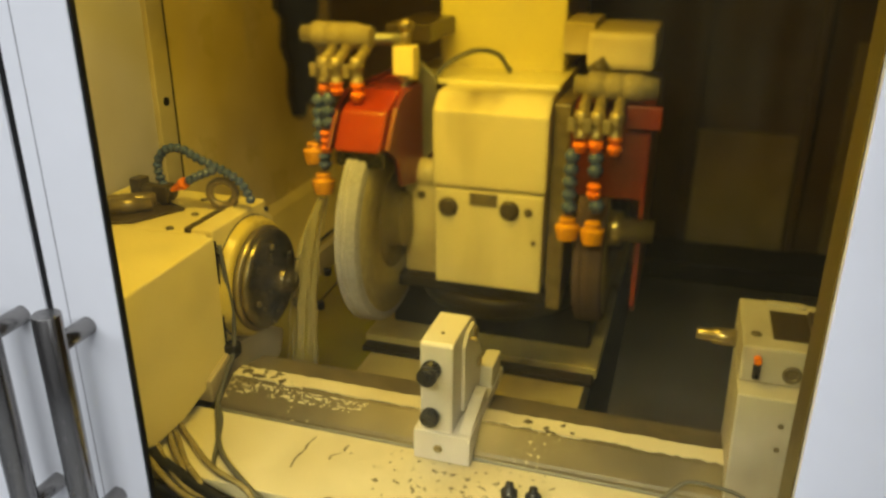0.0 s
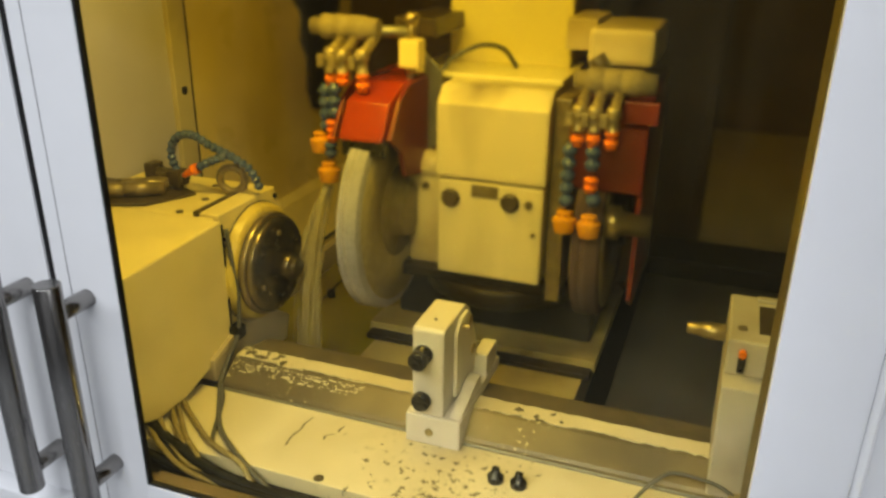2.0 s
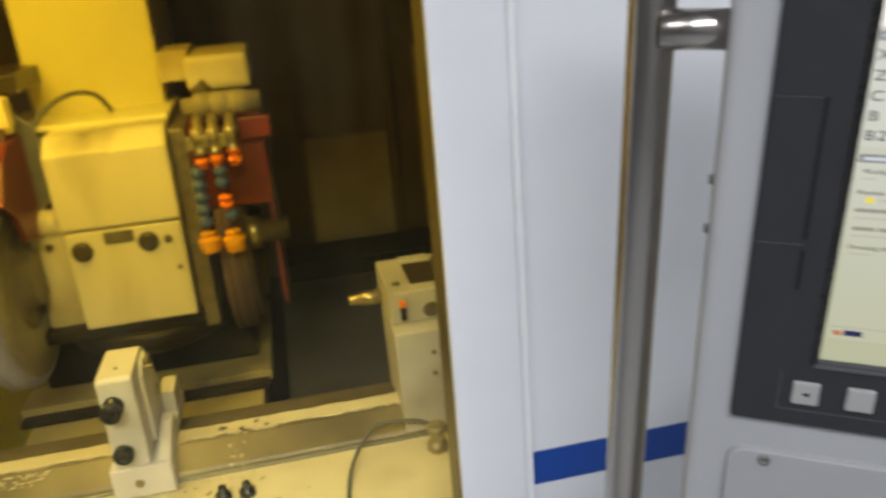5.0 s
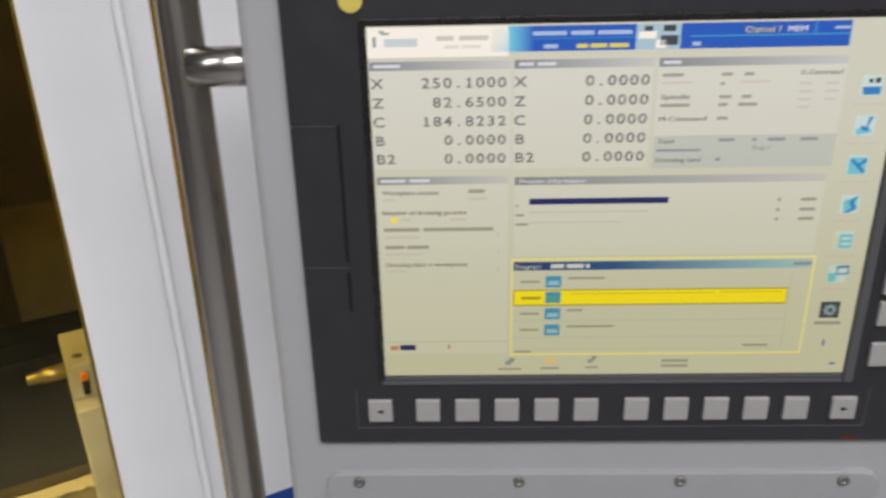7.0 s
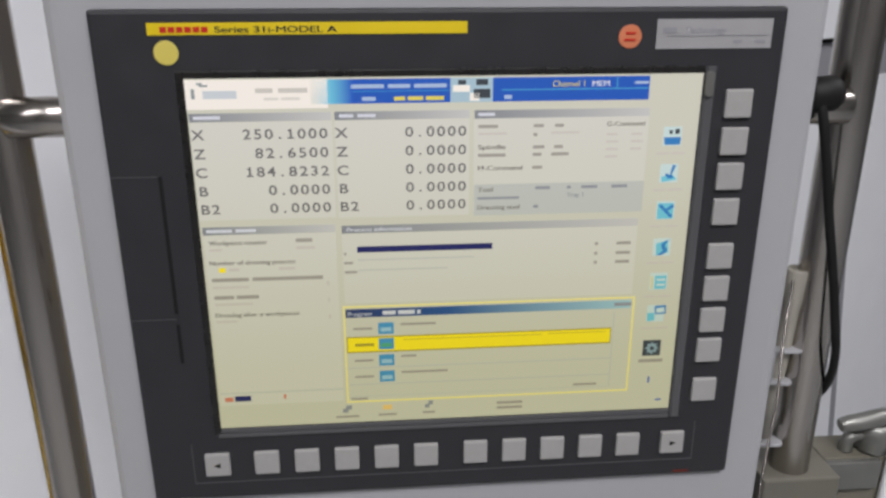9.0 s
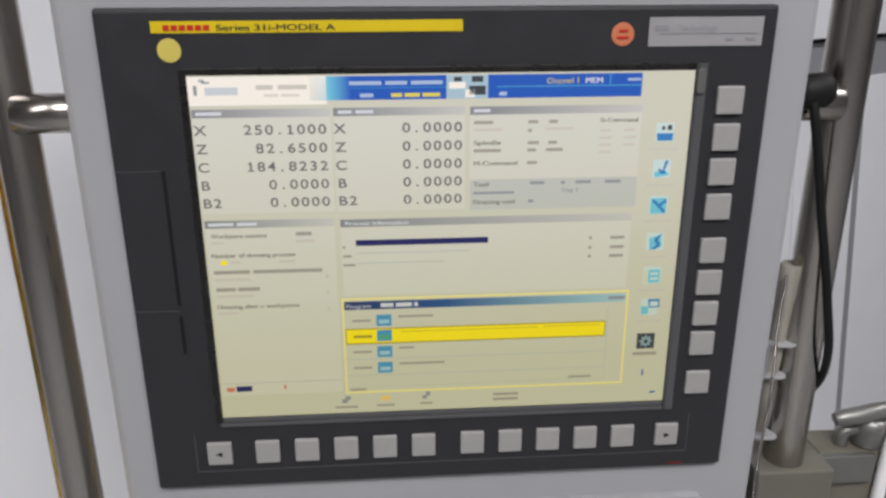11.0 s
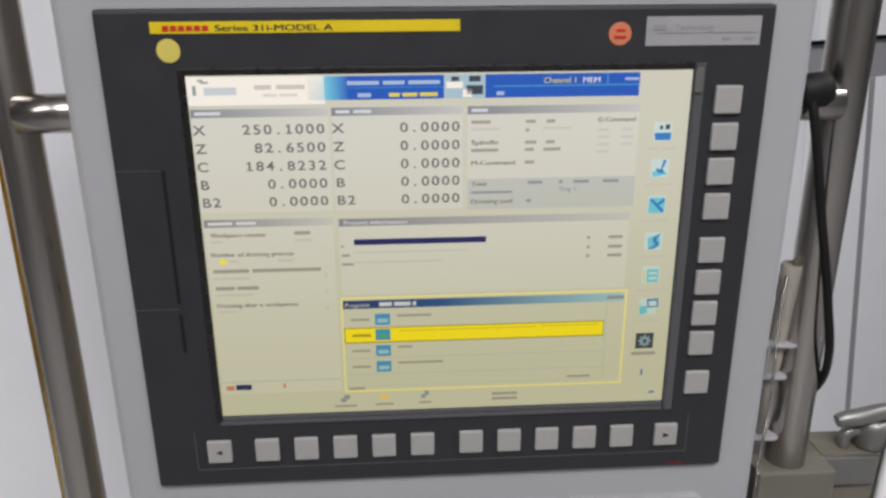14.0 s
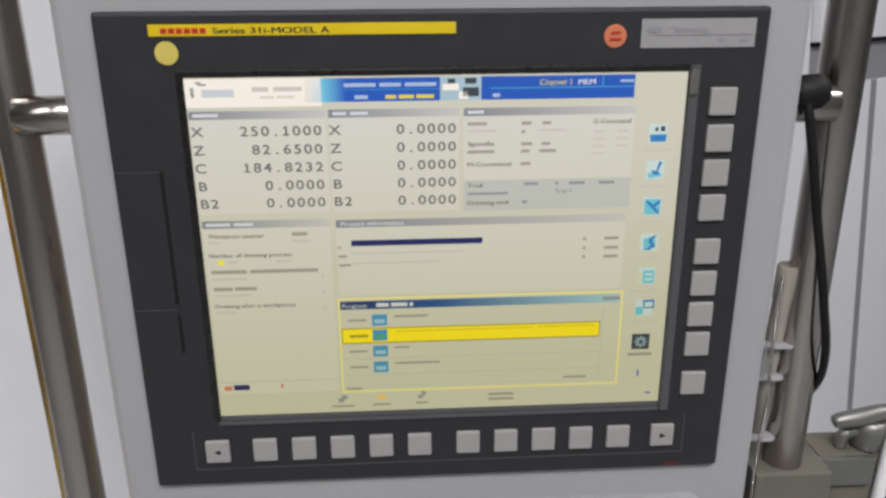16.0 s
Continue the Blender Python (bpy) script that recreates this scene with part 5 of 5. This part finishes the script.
def words(text, x0, x1, base, mat, layer, size=0.0040):
    """A word that fills the width from x0 to x1 on the screen."""
    ob = lettering(text, 0, SV - SH * base / 600, size, mat, -0.0022 - 0.00035 * layer - 0.0002, scr)
    bm = bmesh.new()
    bm.from_mesh(ob.data)
    twin = bmesh.ops.duplicate(bm, geom=bm.verts[:] + bm.edges[:] + bm.faces[:])
    bmesh.ops.translate(bm, verts=[g for g in twin["geom"] if isinstance(g, bmesh.types.BMVert)], vec=(size * 0.05, -0.00002, 0))
    bm.to_mesh(ob.data)
    bm.free()
    xs = [v.co.x for v in ob.data.vertices]
    k = SW * (x1 - x0) / 800 / (max(xs) - min(xs))
    ob.data.transform(Matrix.Translation((SU + SW * x0 / 800 - k * min(xs), 0, 0)) @ Matrix.Diagonal((k, 1, 1, 1)))
    return ob


MIDT = lit("mid_text", (0.24, 0.23, 0.21), 0.65)
words("MEM", 622, 650, 18, WTXT, 2, 0.0048)
for text, x0, x1, base in (("Workpiece counter", 12, 104, 263), ("Number of dressing process", 10, 147, 297), ("Dressing after x workpieces", 11, 148, 389),
                           ("Spindle", 444, 488, 115), ("M-Command", 444, 516, 149), ("G-Command", 650, 712, 81)):
    words(text, x0, x1, base, MIDT, 2)
for text, x0, x1, base in (("Tool", 444, 469, 184), ("Dressing tool", 444, 513, 214), ("Tray 1", 590, 618, 196)):
    words(text, x0, x1, base, MIDT if text != "Tray 1" else HEADP, 3)
words("Process information", 232, 337, 246, WTXT, 2, 0.0038)
fields("writing", [(8, 56, 48, 61), (228, 56, 250, 61), (256, 56, 284, 61), (444, 57, 470, 62), (10, 237, 50, 242), (56, 237, 88, 242)], WTXT, 2)
READ = [("X", "250.1000", "0.0000"), ("Z", "82.6500", "0.0000"), ("C", "184.8232", "0.0000"), ("B", "0.0000", "0.0000"), ("B2", "0.0000", "0.0000")]
for i, (axis, here, togo) in enumerate(READ):
    y = 92 + 29.7 * i
    for x, s, al in ((4, axis, "LEFT"), (211, here, "RIGHT"), (222, axis, "LEFT"), (427, togo, "RIGHT")):
        reading(s, SU + SW * x / 800, SV - SH * y / 600, 0.0082, TXT, -0.0031, scr, 0.0063, 1.22, al)
rows_right = [(444, 76, 475), (532, 76, 548), (566, 76, 580), (444, 88, 490), (532, 90, 538), (560, 88, 606), (650, 92, 668), (690, 92, 708), (532, 110, 550), (566, 110, 580), (650, 104, 670), (690, 104, 710), (444, 122, 488), (532, 122, 546), (562, 122, 590), (650, 116, 670), (690, 116, 708), (650, 128, 670), (532, 143, 548)]
fields("writing", [(a, y, b, y + 5) for a, y, b in rows_right if y in (76, 90, 110, 122, 143, 75)], TXTG, 2)
fields("writing", [(a, y, b, y + 4) for a, y, b in rows_right if y not in (76, 90, 110, 122, 143, 75)], lit("fainter", (0.62, 0.61, 0.58), 0.85), 2)
fields("writing", [(538, 177, 562, 182), (590, 177, 596, 182), (614, 177, 640, 182), (664, 177, 690, 182), (444, 193, 512, 197), (536, 208, 544, 213)], HEADP, 3)
fields("writing", [(150, 255, 176, 261), (11, 320, 70, 326), (76, 320, 190, 326), (12, 351, 44, 357), (48, 351, 84, 357)], TXTG, 2)
fields("writing", [(12, 269, 32, 273), (150, 268, 180, 273), (40, 303, 56, 308), (120, 303, 146, 308), (11, 334, 70, 338), (12, 364, 74, 368), (11, 395, 46, 399), (196, 330, 200, 338), (196, 360, 200, 367), (196, 390, 200, 398)], lit("fainter", (0.62, 0.61, 0.58), 0.85), 2)
fields("mark", [(24, 302, 34, 310)], YEL, 2)
fields("mark", [(12, 540, 26, 548), (112, 538, 116, 546)], REDP, 2)
fields("mark", [(29, 538, 56, 548)], NAVY, 2)
fields("progress_bar", [(248, 272, 470, 282)], NAVY, 2, "dark blue progress bar")
fields("rule", [(248, 294, 440, 296), (248, 312, 396, 314), (4, 531, 214, 533)], GREYP, 2)
fields("writing", [(226, 282, 230, 286), (226, 298, 240, 302), (226, 314, 246, 318), (643, 276, 648, 281), (680, 276, 704, 281), (643, 293, 648, 298), (680, 293, 704, 298), (643, 309, 648, 314), (680, 309, 704, 314)], TXTG, 2)
fields("frame", [(220, 377, 720, 380), (220, 377, 223, 560), (717, 377, 720, 560), (220, 557, 720, 560)], lit("gold", (0.88, 0.82, 0.30), 0.9), 2, "yellow frame round the program list")
fields("title_bar", [(224, 383, 713, 398)], faded("program_fade", 224, 713, [(0.0, (0.012, 0.035, 0.16)), (0.35, (0.015, 0.10, 0.34)), (1.0, (0.42, 0.72, 0.84))], 0.75), 2)
lettering("Program", SU + SW * 227 / 800, SV - SH * 395 / 600, 0.0042, WTXT, -0.0034, scr, 1.1)
fields("writing", [(286, 387, 308, 394), (312, 387, 340, 394), (344, 387, 350, 394)], WTXT, 3)
fields("writing", [(684, 387, 714, 393)], HEADP, 3)
fields("highlight", [(224, 434, 682, 464)], lit("olive", (0.45, 0.38, 0.02), 0.8), 2)
fields("highlight", [(226, 436, 680, 461)], YEL, 3, "yellow highlighted program line")
fields("writing", [(238, 446, 270, 451)], lit("olive", (0.45, 0.38, 0.02), 0.8), 4)
fields("writing", [(320, 440, 560, 442), (570, 439, 672, 441)], lit("mustard", (0.70, 0.58, 0.02), 0.9), 4)
fields("rule", [(224, 492, 684, 494), (224, 524, 684, 526), (224, 548, 684, 549), (684, 404, 686, 548)], GREYP, 2)
fields("writing", [(236, 417, 268, 421), (316, 411, 376, 415), (236, 477, 268, 481), (316, 471, 342, 475), (236, 508, 268, 512), (316, 502, 396, 506), (620, 541, 662, 545), (228, 551, 256, 555)], TXTG, 2)
for y in (419, 448, 479, 510):
    fields("icon", [(278, y - 11, 304, y + 10)], SKY, 4, "small blue program icon")
    fields("icon", [(282, y - 2, 300, y + 5)], lit("iconlight", (0.35, 0.62, 0.80), 0.85) if y != 448 else lit("green", (0.08, 0.45, 0.25), 0.8), 5)
def px_shape(points, layer):
    y = -0.0022 - 0.00035 * layer
    return prism([(SU + SW * x / 800, SV - SH * v / 600) for x, v in points], "y", y - 0.0003, y)


ICON_PALE, ICON_BLUE = lit("icon_pale", (0.60, 0.78, 0.80), 0.85), lit("icon_blue", (0.03, 0.24, 0.62), 0.8)
ICON_CYAN = lit("icon_cyan", (0.16, 0.60, 0.78), 0.85)
ICONS = [
    [(ICON_BLUE, [(745, 0), (773, 0), (772, 12), (747, 12)]), (DARKP, [(753, -12), (758, -12), (758, -6), (753, -6)]), (DARKP, [(762, -14), (769, -14), (769, -6), (762, -6)])],
    [(ICON_CYAN, [(746, 4), (766, 2), (772, 9), (748, 13)]), (ICON_BLUE, [(764, -16), (769, -15), (763, 0), (766, 6), (758, 7), (752, 1), (754, -2), (760, 1)])],
    [(ICON_CYAN, [(745, -14), (772, -14), (772, 13), (745, 13)]), (ICON_BLUE, [(746, -10), (751, -12), (771, 8), (768, 12)]), (ICON_BLUE, [(770, -13), (772, -8), (760, 0), (757, -3)])],
    [(ICON_CYAN, [(748, -8), (768, -14), (770, 8), (750, 12)]), (ICON_BLUE, [(771, -16), (764, -13), (757, -7), (758, 0), (762, 3), (756, 9), (748, 12), (759, 12), (767, 6), (768, 1), (763, -3), (764, -8)])],
    [(ICON_CYAN, [(752, -12), (772, -12), (772, 12), (752, 12)]), (ICON_PALE, [(755, -7), (769, -7), (769, -3), (755, -3)]), (ICON_PALE, [(755, 2), (769, 2), (769, 6), (755, 6)]), (lit("icon_warm", (0.72, 0.66, 0.30), 0.85), [(744, -12), (747, -13), (748, 10), (745, 10)])],
    [(ICON_BLUE, [(756, -16), (776, -17), (777, -1), (758, 0)]), (ICON_PALE, [(759, -12), (773, -13), (774, -4), (760, -3)]), (ICON_CYAN, [(743, -4), (756, -4), (757, 10), (744, 12)])],
]
for y, shapes in zip((101, 162, 225, 290, 352, 412), ICONS):
    fields("icon", [(744, y - 17, 774, y + 14)], ICON_PALE, 1, "pale blue menu icon")
    for k, (mat, pts) in enumerate(shapes):
        ppart("icon", px_shape([(x, y + v) for x, v in pts], 2 + k), mat, scr)
    fields("writing", [(735, y + 24, 755, y + 28), (759, y + 24, 783, y + 28)], lit("fainter", (0.62, 0.61, 0.58), 0.85), 1)
fields("icon", [(742, 462, 774, 492)], DARKP, 1, "dark menu icon")
teeth = [(758 + r * math.cos(a), 477 + r * math.sin(a)) for k in range(8) for r, a in ((8, math.pi * (k - 0.28) / 4), (11.5, math.pi * (k - 0.16) / 4), (11.5, math.pi * (k + 0.16) / 4), (8, math.pi * (k + 0.28) / 4))]
ppart("icon", px_shape(teeth, 2), lit("icon_grey", (0.30, 0.46, 0.56), 0.8), scr, "grey gear sign")
ppart("icon", px_shape([(758 + 4 * math.cos(a), 477 + 4 * math.sin(a)) for a in (math.pi * k / 6 for k in range(12))], 3), DARKP, scr)
fields("writing", [(736, 499, 780, 505)], TXTG, 1)
fields("mark", [(756, 534, 759, 546), (774, 580, 784, 583)], BLUEP, 1)
fields("icon", [(212, 572, 222, 580), (218, 566, 228, 574), (356, 570, 364, 577), (362, 563, 370, 571)], HEADP, 1, "small grey toolbar icon")
fields("icon", [(282, 568, 298, 577)], lit("amber", (0.85, 0.60, 0.20), 0.9), 1)
fields("writing", [(200, 586, 240, 590), (274, 585, 306, 589), (352, 584, 374, 588), (484, 571, 530, 576), (484, 581, 530, 586)], TXTG, 1)

# tube handles that carry the panel
TU, TY = 0.272, 0.040
for s, lo, name in ((-1, -0.62, "tube"), (1, -0.188, "tube")):
    tb = ppart(name, cyl((s * TU, TY, lo), (s * TU, TY, 0.62), 0.0150, 40, 0.001), STEEL, label="brushed stainless tube")
    ppart("bracket", cyl((s * 0.222, 0.034, 0.096), (s * (TU - 0.006), 0.032, 0.096), 0.0124, 28, 0.0008), STEEL, tb)
ppart("foot_block", box(0.2435, 0.3045, 0.020, 0.085, -0.50, -0.187, 0.002), FOOTP, label="grey metal foot block")
ppart("arm", prism([(0.3055, -0.188), (0.375, -0.188), (0.375, -0.26), (0.320, -0.26), (0.320, -0.218), (0.3055, -0.200)], "y", 0.045, 0.078, 0.0015), FOOTP)
ppart("arm_plate", box(0.305, 0.350, 0.0385, 0.0445, -0.2135, -0.1885, 0.001), GALV, label="thin grey plate on the arm")
ppart("support_arm", box(-0.05, 0.05, 0.10, 0.79, -0.40, -0.30, 0.004), HOUSING)
for v in (0.021, -0.014):
    ppart("screw", lathe([(0, 0), (0, 0.004), (0.003, 0.003), (0.003, 0)], (-0.226, 0.03, v - 0.02), (-1, 0, 0), 12), STEEL)
clip = ppart("pen_holder", join(*[prism([(0.2305, 0.030), (xr - 0.004, 0.027), (xr, 0.029), (xr + 0.001, 0.033), (xr - 0.012, 0.060), (0.2305, 0.060)], "z", zt - 0.0022, zt, 0.0006) for xr, zt in ((0.2625, -0.0815), (0.2580, -0.1075), (0.2585, -0.1600))], box(0.2302, 0.2322, 0.029, 0.058, -0.1605, -0.083, 0.0008), prism([(0.2405, -0.0835), (0.2425, -0.0835), (0.2420, -0.1070), (0.2400, -0.1070)], "y", 0.0285, 0.0305)), HOUSING, label="bent sheet pen holder")

pen = thing("touch_pen", "worn grey touch pen on a bead chain", "pen")
pen.matrix_world = CP_POSE
for nm, bm, mt in (("barrel", lathe([(0, 0), (0, 0.005), (0.07, 0.0065), (0.118, 0.0068), (0.120, 0.0075), (0.145, 0.0082), (0.147, 0.007), (0.144, 0.0055), (0.144, 0)], (0.247, 0.040, -0.168), (0.06, 0, 1), 20), PENP),
                   ("chain", join(*[lathe([(-0.0013, 0), (-0.0009, 0.0010), (0, 0.0014), (0.0009, 0.0010), (0.0013, 0)], p, (0.1, 0.2, 1), 6) for p in curve_points([(0.2475, 0.031, -0.028), (0.243, 0.024, -0.07), (0.243, 0.02, -0.12), (0.241, 0.02, -0.18), (0.243, 0.02, -0.26)], 22)]), STEEL)):
    ob = mesh_object(nm, bm, mt)
    ob.parent = pen
cord = thing("black_cable", "black cable with a plug at the tube bracket", "cable")
cord.matrix_world = CP_POSE
for nm, bm, mt in (("plug", lathe([(0, 0), (0, 0.009), (0.005, 0.0115), (0.018, 0.0115), (0.023, 0.008), (0.023, 0)], (0.230, 0.022, 0.104), (0.9, -0.1, 0.1), 20), RUBBER),
                   ("cord", tube([(0.238, 0.016, 0.106), (0.240, 0.012, 0.089), (0.247, 0.012, 0.06), (0.254, 0.012, 0.027), (0.264, 0.012, -0.015), (0.271, 0.013, -0.045), (0.279, 0.016, -0.08), (0.2885, 0.035, -0.115), (0.288, 0.06, -0.15), (0.28, 0.09, -0.20)], 0.0031), RUBBER)):
    ob = mesh_object(nm, bm, mt)
    ob.parent = cord
lev = thing("lever_tap", "cast grey lever with a white bent pipe", "lever")
lev.matrix_world = CP_POSE
for nm, bm, mt in (("lever", tube([(0.3165, 0.05, -0.1610), (0.322, 0.05, -0.1595), (0.335, 0.05, -0.1580), (0.352, 0.052, -0.1560), (0.372, 0.056, -0.156)], lambda t: 0.0050 + 0.0022 * math.sin(2.6 * t), 16), GALV),
                   ("grip", tube([(0.3290, 0.056, -0.1875), (0.3292, 0.056, -0.1790), (0.334, 0.056, -0.1745), (0.350, 0.056, -0.173)], 0.0052, 16), GALV),
                   ("hub", lathe([(0, 0), (0, 0.011), (0.003, 0.0135), (0.022, 0.0135), (0.026, 0.010), (0.026, 0)], (0.3495, 0.056, -0.1885), (0.12, 0, 1), 24), GALV),
                   ("pipe", tube([(0.385, 0.040, -0.150), (0.372, 0.040, -0.1545), (0.3635, 0.040, -0.166), (0.3600, 0.040, -0.185), (0.3585, 0.040, -0.24), (0.3580, 0.040, -0.42)], 0.0050, 18), SEAL)):
    ob = mesh_object(nm, bm, mt)
    ob.parent = lev
